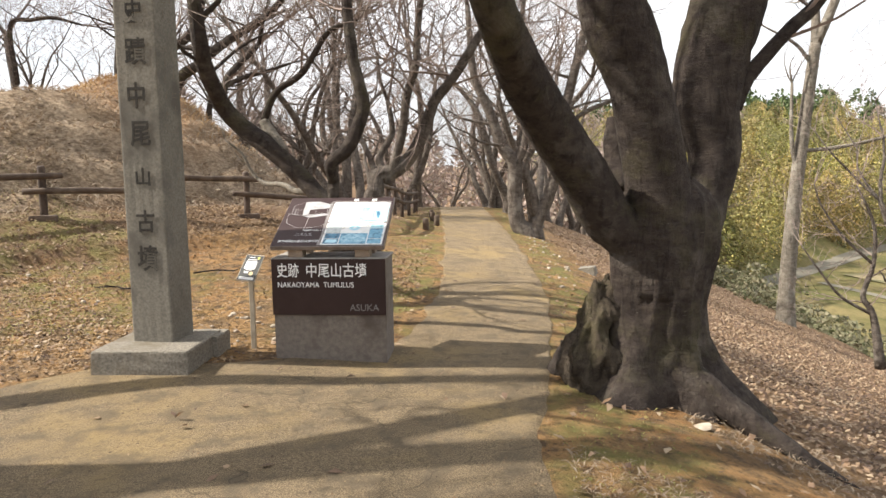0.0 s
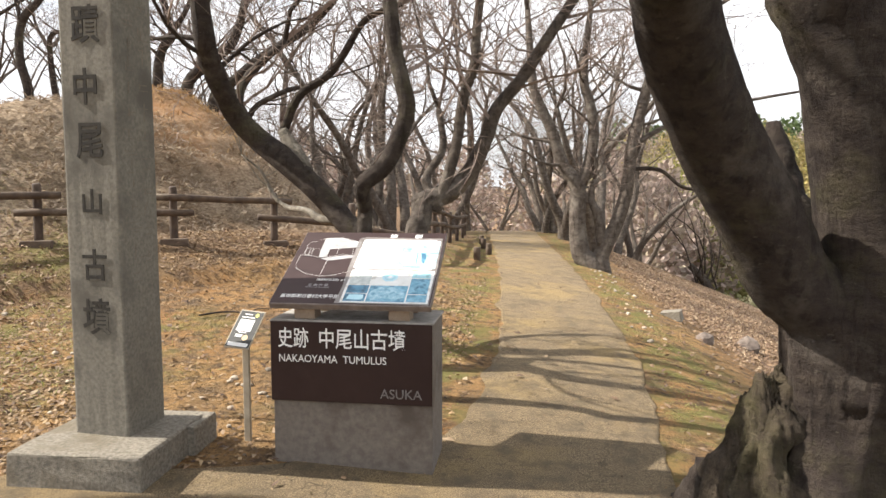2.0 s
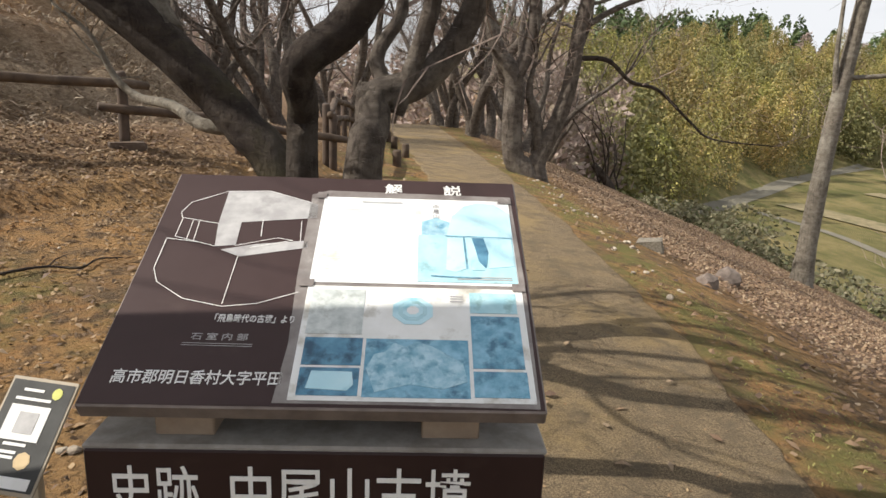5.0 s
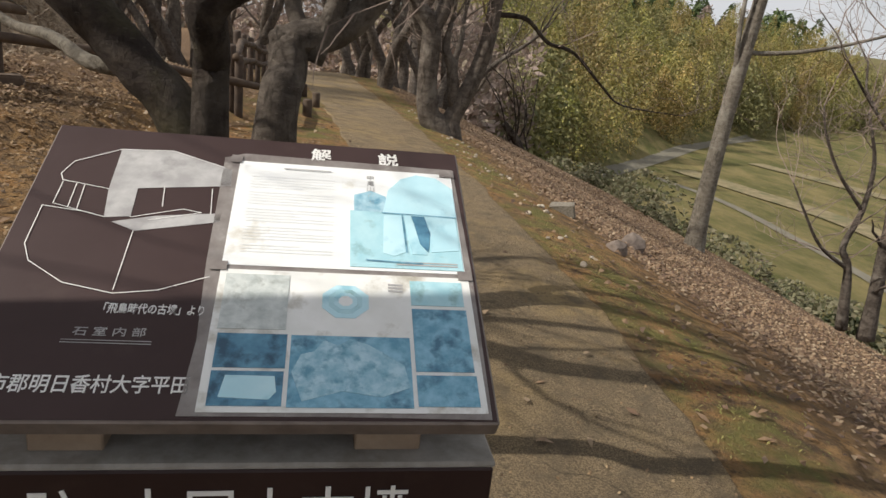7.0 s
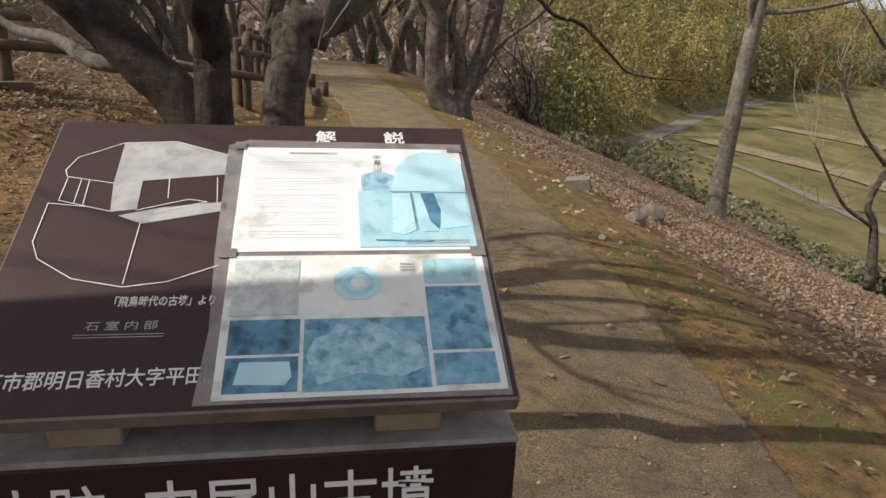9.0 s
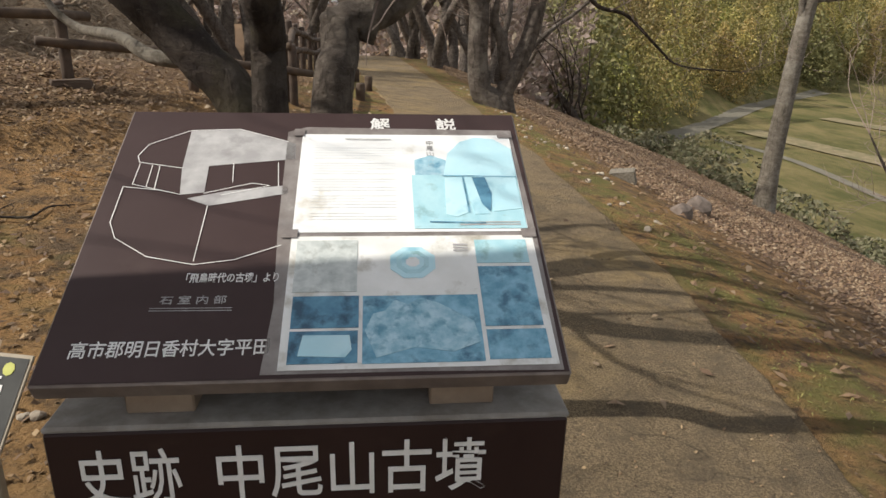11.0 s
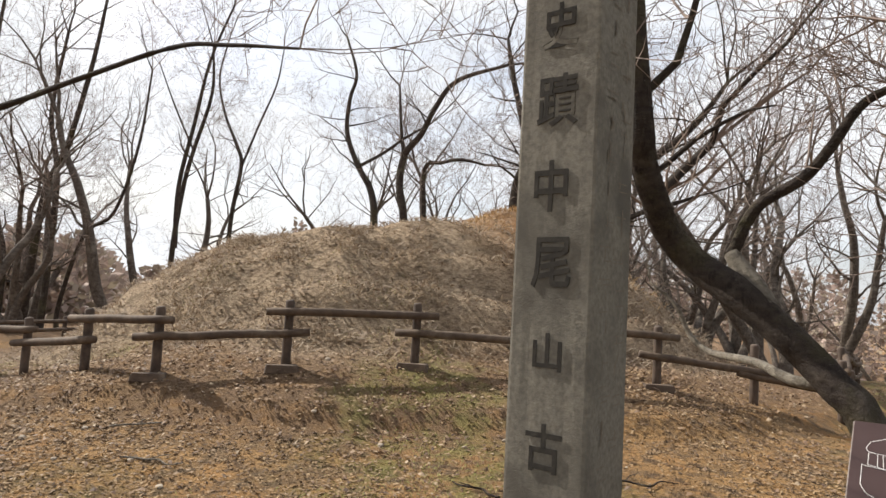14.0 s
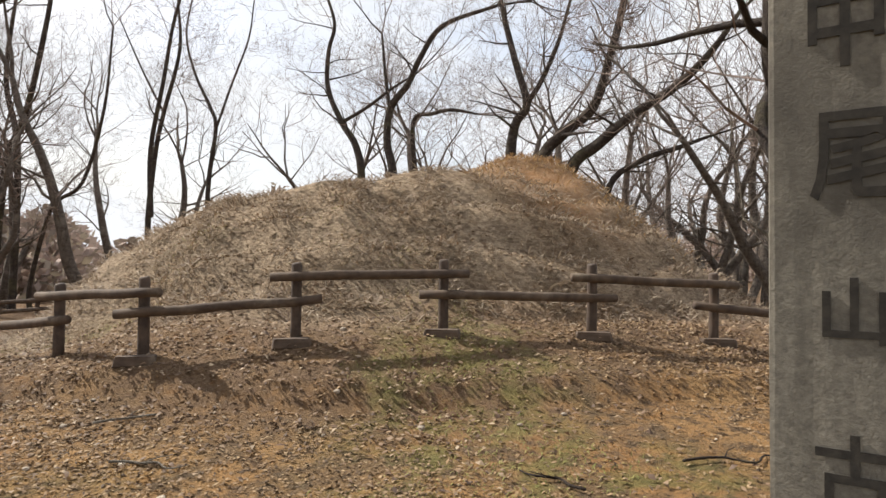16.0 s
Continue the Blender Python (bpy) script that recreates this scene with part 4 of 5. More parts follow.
def fallen_stick(x, y, length, turn, seed, material, label):
    b, rng = Buf(), random.Random(seed)
    pts = [(length * (k / 5 - 0.5), rng.uniform(-0.025, 0.025) * length * 4, rng.uniform(0.0, 0.02)) for k in range(6)]
    line, rad = smooth_line(pts, [0.009, 0.009, 0.008, 0.007, 0.006, 0.003], 3)
    tube(b, line, rad, 6, 0.1, rng)
    tube(b, [line[6], line[6] + np.array([0.06, 0.07, 0.02]), line[6] + np.array([0.14, 0.11, 0.03])], [0.005, 0.004, 0.002], 5)
    o = tagged(new("fallen_stick", b.mesh("fallen_stick", material)), label, "stick", "sticks lying on the clearing")
    o.matrix_world = pose(x, y, float(land(x, y)) + 0.012, 0, 0, turn)


for x, y, length, turn, seed in ((-5.6, 5.6, 0.5, 20, 1), (-4.4, 5.4, 0.45, 110, 2), (-6.3, 6.0, 0.6, 75, 3), (-3.4, 6.6, 0.5, 160, 4), (-2.5, 7.4, 0.7, 40, 5)):
    fallen_stick(x, y, length, turn, seed, BARK_PALE if seed < 4 else BARK, "thin dead stick lying on the sandy ground")
rng = random.Random(21)
pebble_meshes = []
for k in range(5):
    bm = stone_mesh(30 + k, 0.012 + 0.005 * k, 0.010 + 0.004 * k, 0.008 + 0.003 * k)
    me = bpy.data.meshes.new("pebble")
    bm.to_mesh(me)
    bm.free()
    me.materials.append(ROCK)
    pebble_meshes.append(me)
spots = [(rng.uniform(1.25, 1.75), rng.uniform(7.5, 17)) for _ in range(46)] + [(rng.uniform(-7, -2.2), rng.uniform(4.6, 7.8)) for _ in range(34)] + [(rng.uniform(-1.9, -1.2), rng.uniform(4.9, 6.0)) for _ in range(22)]
for x, y in spots:
    o = tagged(new("pebble", rng.choice(pebble_meshes)), "small pale pebble on the sandy ground", "pebble", "scattered pebbles")
    o.matrix_world = pose(x, y, float(land(x, y)) + 0.006, 0, 0, rng.uniform(0, 360))


# ---- trees beside the path, limb by limb ----
def limb(limbs, twigs, pts, radii, rng, sides=12, sprout=0.0, depth=3, reach=1.0, end=True, dense=0.76, rough=0.03, low=0.4):
    """A thick limb through the points; side branches leave its upper part, and its end breaks up into a crown."""
    line, rad = smooth_line(pts, radii, 5)
    tube(limbs, line, rad, sides, rough, rng)
    n = len(line)
    for i in range(int(n * low), n - 1):
        if rng.random() < sprout:
            d = np.array([rng.gauss(0, 1), rng.gauss(0, 1), rng.uniform(0.0, 0.8)])
            grow(limbs, twigs, line[i], d, reach * rng.uniform(0.6, 1.1), rad[i] * rng.uniform(0.25, 0.42), depth, rng, 0.0, 0.75, dense)
    if end:
        d = line[-1] - line[-2]
        for k in range(3):
            j = np.array([rng.gauss(0, 0.45), rng.gauss(0, 0.45), rng.gauss(0.1, 0.25)])
            grow(limbs, twigs, line[-1], d / np.linalg.norm(d) + j, reach * 1.5 * rng.uniform(0.8, 1.2), rad[-1] * (0.85 if k == 0 else 0.6), depth, rng, 0.0, 0.7, dense)


def old_cherry_by_the_path():
    limbs, twigs, rng = Buf(), Buf(), random.Random(4)
    # bole with buttress roots: rings with lobes, wide at the foot
    rings = [(-0.25, 0.62), (-0.05, 0.50), (0.10, 0.39), (0.28, 0.325), (0.48, 0.30), (0.68, 0.315), (0.86, 0.34), (1.00, 0.335), (1.16, 0.27), (1.28, 0.17), (1.34, 0.05)]
    sides, base = 72, len(limbs.v)
    zs = np.concatenate([np.arange(-0.25, 1.28, 0.045), [1.30, 1.34]])
    rings = list(zip(zs, np.interp(zs, [q[0] for q in rings], [q[1] for q in rings])))
    for z, r in rings:
        cx, cy = 1.44 + 0.05 * z, 4.24 - 0.04 * z
        flare = max(0.0, 0.5 - z)
        for k in range(sides):
            a = 2 * math.pi * k / sides
            lobe = 1 + flare * (0.32 * math.cos(3 * a + 0.6) + 0.16 * math.cos(7 * a + 1.0)) + 0.045 * math.sin(5 * a + 3 * z) + 0.03 * math.sin(11 * a - 6 * z)
            q = Vector((math.cos(a) * 2.4, math.sin(a) * 2.4, z * 1.6))
            ridge = abs(noise.noise(Vector((q.x * 2.2, q.y * 2.2, q.z * 0.8))))
            rr = r * lobe + 0.035 * noise.noise(q * 1.4) - 0.05 * max(0.0, 0.22 - ridge) + 0.012 * noise.noise(q * 6.0)
            limbs.v.append((cx + rr * math.cos(a), cy + rr * math.sin(a) * 0.86, float(z)))
    for i in range(len(rings) - 1):
        for k in range(sides):
            p, q = base + i * sides + k, base + i * sides + (k + 1) % sides
            limbs.f.append((p, q, q + sides, p + sides))
    limb(limbs, twigs, [(1.42, 4.22, 0.55), (1.3, 4.15, 0.89), (1.12, 4.08, 1.06), (0.98, 3.98, 1.28), (0.78, 3.8, 1.54), (0.61, 3.55, 1.76), (0.5, 3.3, 1.92), (0.39, 2.98, 2.09), (0.17, 2.62, 2.59), (-0.06, 2.25, 3.1399999999999997), (-0.30999999999999994, 1.95, 3.8899999999999997)],
         [0.17, 0.16, 0.155, 0.152, 0.142, 0.13, 0.115, 0.092, 0.088, 0.08, 0.066], rng, 20, 0.35, 4, 1.2, low=0.72)
    limb(limbs, twigs, [(1.47, 4.2, 0.6), (1.47, 4.15, 0.89), (1.41, 4.1, 1.34), (1.28, 4.0, 1.84), (1.16, 3.95, 2.12), (1.09, 3.92, 2.3), (0.9400000000000001, 3.88, 2.8499999999999996), (0.8400000000000001, 3.8, 3.65)],
         [0.25, 0.22, 0.19, 0.178, 0.2, 0.19, 0.14, 0.09], rng, 20, 0.3, 4, 1.2, low=0.7)
    limb(limbs, twigs, [(1.58, 4.28, 0.65), (1.72, 4.3, 0.91), (1.82, 4.4, 1.16), (1.88, 4.45, 1.45), (1.83, 4.48, 1.74), (1.87, 4.5, 2.07), (1.96, 4.5, 2.42), (2.16, 4.6, 3.12), (2.26, 4.8, 3.92)],
         [0.2, 0.15, 0.14, 0.165, 0.212, 0.225, 0.235, 0.16, 0.09], rng, 20, 0.3, 4, 1.2, low=0.7)
    limb(limbs, twigs, [(1.98, 4.45, 1.74), (2.06, 4.45, 1.9), (2.17, 4.45, 2.04), (2.34, 4.45, 2.23), (2.51, 4.45, 2.4), (2.8099999999999996, 4.4, 2.9)],
         [0.075, 0.055, 0.048, 0.044, 0.042, 0.034], rng, 8, 0.3, 3, 0.9)
    limb(limbs, twigs, [(1.32, 4.5, 1.19), (1.29, 4.6, 1.38), (1.27, 4.65, 1.54), (1.26, 4.68, 1.7)],
         [0.1, 0.085, 0.075, 0.03], rng, 12, 0.0, end=False, rough=0.1)
    # torn burr on the path side and roots running off
    burr, rows, ring = Buf(), 56, 72
    for i in range(rows + 1):
        p = math.pi * i / rows
        for k in range(ring):
            a = 2 * math.pi * k / ring
            n = Vector((math.sin(p) * math.cos(a), math.sin(p) * math.sin(a), math.cos(p)))
            lump = 0.22 * noise.noise(n * 2.3 + Vector((3, 1, 4))) + 0.15 * noise.noise(Vector((n.x * 6, n.y * 6, n.z * 3))) - 0.22 * max(0.0, 0.2 - abs(noise.noise(Vector((n.x * 4.5, n.y * 4.5, n.z * 1.6))))) + 0.06 * noise.noise(n * 16)
            hole = math.exp(-((n - Vector((0.45, -0.87, 0.18))).length / 0.2) ** 2)
            lump += 0.10 * noise.noise(Vector((n.x * 11, n.y * 11, n.z * 5)))
            s = (1 + lump) * (1 - 0.5 * hole) * (1 - 0.45 * max(0.0, n.z))
            burr.v.append((1.10 + 0.225 * s * n.x, 4.20 + 0.25 * s * n.y, 0.20 + 0.44 * (1 + lump * 0.6) * n.z + 0.10 * n.x))
    for i in range(rows):
        for k in range(ring):
            burr.f.append((i * ring + k, (i + 1) * ring + k, (i + 1) * ring + (k + 1) % ring, i * ring + (k + 1) % ring))
    # first root is partly real; it also shapes the trunk's dark cast shadow
    for q in ([(1.48, 4.12, 0.16), (1.80, 3.90, -0.06), (2.15, 3.58, -0.29), (2.5, 3.3, -0.49)], [(1.7, 4.35, 0.12), (2.0, 4.45, -0.15), (2.3, 4.5, -0.45)], [(0.98, 4.35, 0.12), (0.90, 4.42, 0.0), (0.82, 4.5, -0.08)]):
        limb(limbs, twigs, q, [0.13, 0.09, 0.055, 0.03][:len(q)], rng, 14, 0.0, end=False, rough=0.10)
    root = finish_tree("old_cherry_tree", limbs, twigs, pose(0, 0, 0), "huge old cherry tree with forked dark trunk and mossy buttress roots", "tree", BARK)
    link("burr", burr.mesh("burr", BARK_MOSSY), root, "torn mossy burr with a dark hollow")
    return root


def leaning_cherry():
    limbs, twigs, rng = Buf(), Buf(), random.Random(12)
    limb(limbs, twigs, [(-0.86, 6.28, -0.1), (-0.9, 6.28, 0.55), (-1.08, 6.32, 1.03), (-1.2, 6.36, 1.16), (-1.33, 6.4, 1.3), (-1.5, 6.44, 1.46), (-1.7, 6.48, 1.63), (-1.92, 6.55, 1.78), (-2.08, 6.5, 1.96), (-2.13, 6.36, 2.14), (-2.17, 6.24, 2.35), (-2.16, 6.14, 2.53), (-2.19, 6.1, 3.03), (-2.26, 6.2, 3.73)],
         [0.13, 0.10, 0.088, 0.086, 0.086, 0.088, 0.098, 0.09, 0.084, 0.08, 0.078, 0.074, 0.058, 0.042], rng, 18, 0.35, 4, 1.3, low=0.66)
    limb(limbs, twigs, [(-0.88, 5.62, -0.1), (-0.87, 5.6, 1.11), (-0.86, 5.56, 1.3), (-0.86, 5.5, 1.42), (-0.72, 5.5, 1.54), (-0.62, 5.5, 1.74), (-0.58, 5.5, 1.9), (-0.62, 5.5, 2.09), (-0.66, 5.5, 2.31), (-0.6900000000000001, 5.5, 2.91), (-0.51, 5.5, 3.71)],
         [0.075, 0.05, 0.046, 0.054, 0.056, 0.054, 0.053, 0.05, 0.047, 0.04, 0.03], rng, 14, 0.35, 4, 1.2, low=0.62)
    limb(limbs, twigs, [(-1.75, 6.62, 1.86), (-1.62, 6.62, 2.13), (-1.38, 6.62, 2.29), (-1.24, 6.62, 2.47), (-1.08, 6.62, 2.7), (-0.8, 6.62, 2.81)],
         [0.036, 0.035, 0.033, 0.03, 0.026, 0.02], rng, 8, 0.45, 3, 0.9)
    limb(limbs, twigs, [(-1.82, 6.5, 1.72), (-2.2, 6.9, 1.95), (-2.35, 7.3, 2.35), (-2.1, 7.7, 2.8)], [0.05, 0.045, 0.04, 0.03], rng, 8, 0.4, 3, 0.9)
    root = finish_tree("leaning_cherry_tree", limbs, twigs, pose(0, 0, 0), "dark cherry tree with a leaning trunk and a broken pale limb", "tree", BARK)
    dead, dead_twigs = Buf(), Buf()
    limb(dead, dead_twigs, [(-1.2, 6.38, 1.16), (-1.41, 6.48, 1.17), (-1.65, 6.84, 1.23), (-2.02, 7.45, 1.24), (-2.18, 7.55, 1.34), (-2.3, 7.55, 1.57), (-2.49, 7.55, 1.73)], [0.03, 0.03, 0.027, 0.024, 0.02, 0.014, 0.008], rng, 8, 0.4, 1, 0.4, low=0.5, dense=0.6)
    link("dead_bough", dead.mesh("dead_bough", BARK_PALE), root, "pale dead bough")
    link("dead_crown", dead_twigs.mesh("dead_crown", BARK_PALE, False), root)
    stub = Buf()
    line, rad = smooth_line([(-1.55, 6.47, 1.53), (-1.61, 6.52, 1.64), (-1.69, 6.57, 1.76), (-1.75, 6.6, 1.86)], [0.085, 0.075, 0.062, 0.042], 5)
    tube(stub, line, rad, 14, 0.08, rng)
    link("broken_limb", stub.mesh("broken_limb", BARK_PALE), root, "pale broken limb stump")
    return root


def forked_cherry():
    limbs, twigs, rng = Buf(), Buf(), random.Random(31)
    limb(limbs, twigs, [(-0.79, 6.8, -0.1), (-0.74, 6.85, 0.96), (-0.7, 6.92, 1.16), (-0.68, 6.98, 1.3), (-0.48, 7.02, 1.37), (-0.31, 7.02, 1.54), (-0.17, 7.02, 1.82), (-0.09, 7.02, 2.05), (0.13, 7.02, 2.32), (0.35, 7.02, 2.66), (0.75, 7.1, 3.2600000000000002)],
         [0.16, 0.095, 0.09, 0.088, 0.078, 0.07, 0.06, 0.056, 0.05, 0.045, 0.034], rng, 16, 0.4, 4, 1.2, low=0.6)
    limb(limbs, twigs, [(-0.59, 6.98, 1.22), (-0.48, 6.98, 1.52), (-0.41, 6.98, 1.78), (-0.36, 6.98, 2.13), (-0.26, 6.98, 2.44), (-0.25, 6.98, 2.7), (-0.15, 7.0, 3.5)],
         [0.05, 0.046, 0.044, 0.044, 0.042, 0.038, 0.028], rng, 12, 0.35, 4, 1.1, low=0.5)
    limb(limbs, twigs, [(-0.61, 7.1, 1.3), (-0.69, 7.2, 1.5), (-0.56, 7.3, 1.76), (-0.61, 7.4, 2.11)],
         [0.045, 0.04, 0.034, 0.026], rng, 8, 0.4, 3, 0.9)
    limb(limbs, twigs, [(-0.7, 6.98, 1.24), (-0.71, 6.98, 1.32), (-0.7, 6.98, 1.36)],
         [0.085, 0.08, 0.045], rng, 14, 0.0, end=False, rough=0.12)
    return finish_tree("forked_cherry_tree", limbs, twigs, pose(0, 0, 0), "forked cherry tree with a knobbly grey trunk beside the path", "tree", BARK_GREY)


def verge_cherry():
    limbs, twigs, rng = Buf(), Buf(), random.Random(52)
    limb(limbs, twigs, [(1.54, 13.9, -0.42), (1.44, 13.9, 0.03), (1.24, 13.9, 0.26), (1.17, 13.9, 0.76), (1.16, 13.9, 1.47), (0.9, 13.9, 1.86), (0.68, 13.9, 2.5), (0.44, 13.9, 3.01), (0.33, 13.9, 3.42), (0.23, 13.9, 4.62)],
         [0.3, 0.22, 0.17, 0.15, 0.145, 0.115, 0.1, 0.09, 0.08, 0.05], rng, 14, 0.4, 4, 1.6, low=0.5)
    limb(limbs, twigs, [(1.6400000000000001, 13.9, -0.42), (1.58, 13.9, 0.04), (1.62, 13.9, 0.27), (1.85, 13.9, 0.78), (2.03, 13.9, 1.41), (2.11, 13.9, 2.2), (2.24, 13.9, 2.8), (2.41, 13.9, 3.48), (2.71, 13.9, 4.78)],
         [0.26, 0.19, 0.14, 0.125, 0.115, 0.105, 0.1, 0.09, 0.05], rng, 14, 0.4, 4, 1.6, low=0.5)
    limb(limbs, twigs, [(1.18, 13.9, 1.46), (1.34, 13.9, 1.83), (1.43, 13.9, 2.44), (1.36, 13.9, 2.95), (1.24, 13.9, 3.45), (1.34, 13.9, 4.65)],
         [0.11, 0.105, 0.1, 0.09, 0.08, 0.045], rng, 12, 0.4, 4, 1.5, low=0.4)
    limb(limbs, twigs, [(1.62, 13.9, 0.41), (1.53, 13.9, 0.95), (1.41, 13.9, 1.26), (1.45, 13.9, 1.61)],
         [0.1, 0.085, 0.06, 0.035], rng, 10, 0.4, 3, 0.7, low=0.5)
    limb(limbs, twigs, [(2.11, 13.9, 2.2), (2.81, 14.0, 2.60), (3.91, 14.1, 2.95), (5.31, 14.2, 3.20)], [0.05, 0.042, 0.034, 0.018], rng, 8, 0.55, 3, 1.5, low=0.25, dense=0.7)
    limb(limbs, twigs, [(2.41, 13.9, 3.48), (3.01, 14.0, 4.28), (4.21, 13.9, 4.98), (5.61, 13.8, 5.48)], [0.06, 0.045, 0.035, 0.02], rng, 8, 0.5, 3, 1.6, low=0.25, dense=0.7)
    return finish_tree("verge_cherry_tree", limbs, twigs, pose(0, 0, 0), "bare many-stemmed cherry tree on the path's verge", "tree", BARK_GREY)


def slender_tree():
    limbs, twigs, rng = Buf(), Buf(), random.Random(77)
    limb(limbs, twigs, [(8.01, 16.70, -2.98), (8.02, 16.70, -2.48), (8.01, 16.70, -1.68), (8.07, 16.70, 0.12), (8.16, 16.70, 1.42), (8.31, 16.70, 3.12), (8.43, 16.70, 4.32)], [0.34, 0.24, 0.19, 0.165, 0.15, 0.135, 0.12], rng, 14, 0.0, end=False)
    for q, r in (([(8.41, 16.70, 4.12), (8.37, 16.75, 5.32), (8.09, 16.85, 6.92), (8.22, 16.85, 8.52)], [0.11, 0.09, 0.07, 0.04]), ([(8.43, 16.70, 4.22), (8.81, 16.55, 5.42), (9.09, 16.45, 7.12), (9.52, 16.35, 8.72)], [0.12, 0.10, 0.07, 0.04])):
        limb(limbs, twigs, q, r, rng, 10, 0.35, 3, 1.6, low=0.3, dense=0.7)
    limb(limbs, twigs, [(8.13, 16.70, 1.22), (7.94, 16.65, 2.02), (7.89, 16.65, 3.32)], [0.07, 0.05, 0.035], rng, 7, 0.1, 2, 0.5, dense=0.6)
    limb(limbs, twigs, [(8.23, 16.70, 1.72), (9.08, 16.45, 1.82), (10.09, 16.25, 2.07), (11.10, 16.05, 2.42)], [0.05, 0.045, 0.038, 0.025], rng, 7, 0.3, 2, 0.8, dense=0.6)
    limb(limbs, twigs, [(8.37, 16.70, 3.72), (7.93, 16.65, 4.22), (7.14, 16.55, 4.62)], [0.05, 0.04, 0.02], rng, 7, 0.2, 2, 0.9, dense=0.6)
    return finish_tree("slender_tree", limbs, twigs, pose(0, 0, 0), "tall slender pale-barked bare tree at the edge of the slope", "tree", BARK_PALE)


def spreading_bush(x, y, seed, label, tall=2.6, stems=11, big=1.0):
    limbs, twigs, rng = Buf(), Buf(), random.Random(seed)
    z = float(land(x, y))
    limb(limbs, twigs, [(x, y, z - 0.2), (x - 0.35 * big, y, z + 0.45 * big), (x - 0.8 * big, y, z + 0.95 * big)], [0.16 * big, 0.13 * big, 0.10 * big], rng, 10, 0.0, end=False)
    for k in range(stems):
        a = rng.uniform(0, 6.28)
        s = rng.uniform(0.15, 0.75)
        grow(limbs, twigs, (x + rng.uniform(-0.6, 0.1) * big, y + rng.uniform(-0.2, 0.2) * big, z + rng.uniform(0.1, 0.7) * big), (math.cos(a) * s, math.sin(a) * s, 1.0), tall * rng.uniform(0.6, 1.0), 0.03 * big, 2, rng, 0.0, 0.5, 0.8)
    return finish_tree("spreading_bush", limbs, twigs, pose(0, 0, 0), label, "bush", BARK)


old_cherry_by_the_path()
leaning_cherry()
forked_cherry()
verge_cherry()
slender_tree()
spreading_bush(7.5, 27.6, 5, "bare spreading bush low on the slope", 4.3, 7, 1.2)


def slope_tree():
    limbs, twigs, rng = Buf(), Buf(), random.Random(58)
    limb(limbs, twigs, [(7.63, 11.4, -2.2), (7.58, 11.4, -1.65), (7.5, 11.4, -0.96), (7.4, 11.4, -0.23), (7.03, 11.4, 0.76)], [0.13, 0.10, 0.085, 0.07, 0.04], rng, 10, 0.5, 3, 1.1, low=0.3)
    limb(limbs, twigs, [(7.26, 11.5, -2.09), (7.08, 11.5, -1.17), (6.89, 11.5, -0.83), (7.03, 11.5, -0.3), (7.0, 11.5, 0.37), (6.69, 11.5, 1.02)], [0.09, 0.055, 0.045, 0.038, 0.028, 0.015], rng, 9, 0.6, 3, 0.9, low=0.3)
    limb(limbs, twigs, [(7.08, 11.5, -1.17), (6.52, 11.5, -0.84), (6.12, 11.5, -0.36), (5.84, 11.5, 0.02)], [0.03, 0.024, 0.018, 0.01], rng, 7, 0.7, 2, 0.8, low=0.2)
    limb(limbs, twigs, [(7.03, 11.5, -0.3), (6.5, 11.5, 0.19), (6.13, 11.5, 0.7), (5.99, 11.5, 1.06)], [0.028, 0.022, 0.016, 0.01], rng, 7, 0.7, 2, 0.9, low=0.2)
    return finish_tree("slope_tree", limbs, twigs, pose(0, 0, 0), "low bare twiggy tree on the slope below the path", "tree", BARK_GREY)


slope_tree()
reach = Buf()
long_twigs = Buf()
rng = random.Random(9)
limb(reach, long_twigs, [(2.05, 13.9, 1.79), (2.61, 14.0, 1.78), (3.03, 14.1, 1.48), (3.53, 14.2, 1.36), (4.16, 14.3, 0.87), (4.56, 14.3, 0.62), (5.65, 14.4, 0.53)], [0.04, 0.036, 0.032, 0.028, 0.022, 0.015, 0.008], rng, 8, 0.4, 2, 0.9, dense=0.6)
verge = bpy.data.objects["verge_cherry_tree"]
link("long_bough", reach.mesh("long_bough", BARK), verge)
link("bough_crown", long_twigs.mesh("bough_crown", TWIG, False), verge)


# ---- the bare wood round about ----
def wood_tree(seed, tall, stems, r, label):
    limbs, twigs, rng = Buf(), Buf(), random.Random(seed)
    for s in range(stems):
        a = 6.28 * s / stems + rng.uniform(-0.5, 0.5)
        lean = rng.uniform(0.10, 0.32) if stems > 1 else rng.uniform(0.0, 0.12)
        p = np.array([0.12 * math.cos(a), 0.12 * math.sin(a), -0.3]) if stems > 1 else np.array([0, 0, -0.3])
        pts, rad = [p], [r * 1.25]
        d = np.array([lean * math.cos(a), lean * math.sin(a), 1.0])
        n = 7
        h = tall * rng.uniform(0.5, 0.62)
        for i in range(n):
            d = d + np.array([rng.gauss(0, 0.16), rng.gauss(0, 0.16), 0.05])
            d /= np.linalg.norm(d)
            p = p + d * (h / n)
            pts.append(p)
            rad.append(r * (1 - 0.62 * (i + 1) / n))
        limb(limbs, twigs, pts, rad, rng, 9, 0.30, 4, tall * 0.19, low=0.42, dense=0.7)
    root = tagged(new("bare_tree"), label, "tree", "bare trees of the wood")
    link("trunk", limbs.mesh("trunk", BARK_GREY), root)
    link("crown", twigs.mesh("crown", TWIG, False), root, "bare leafless twigs")
    return root


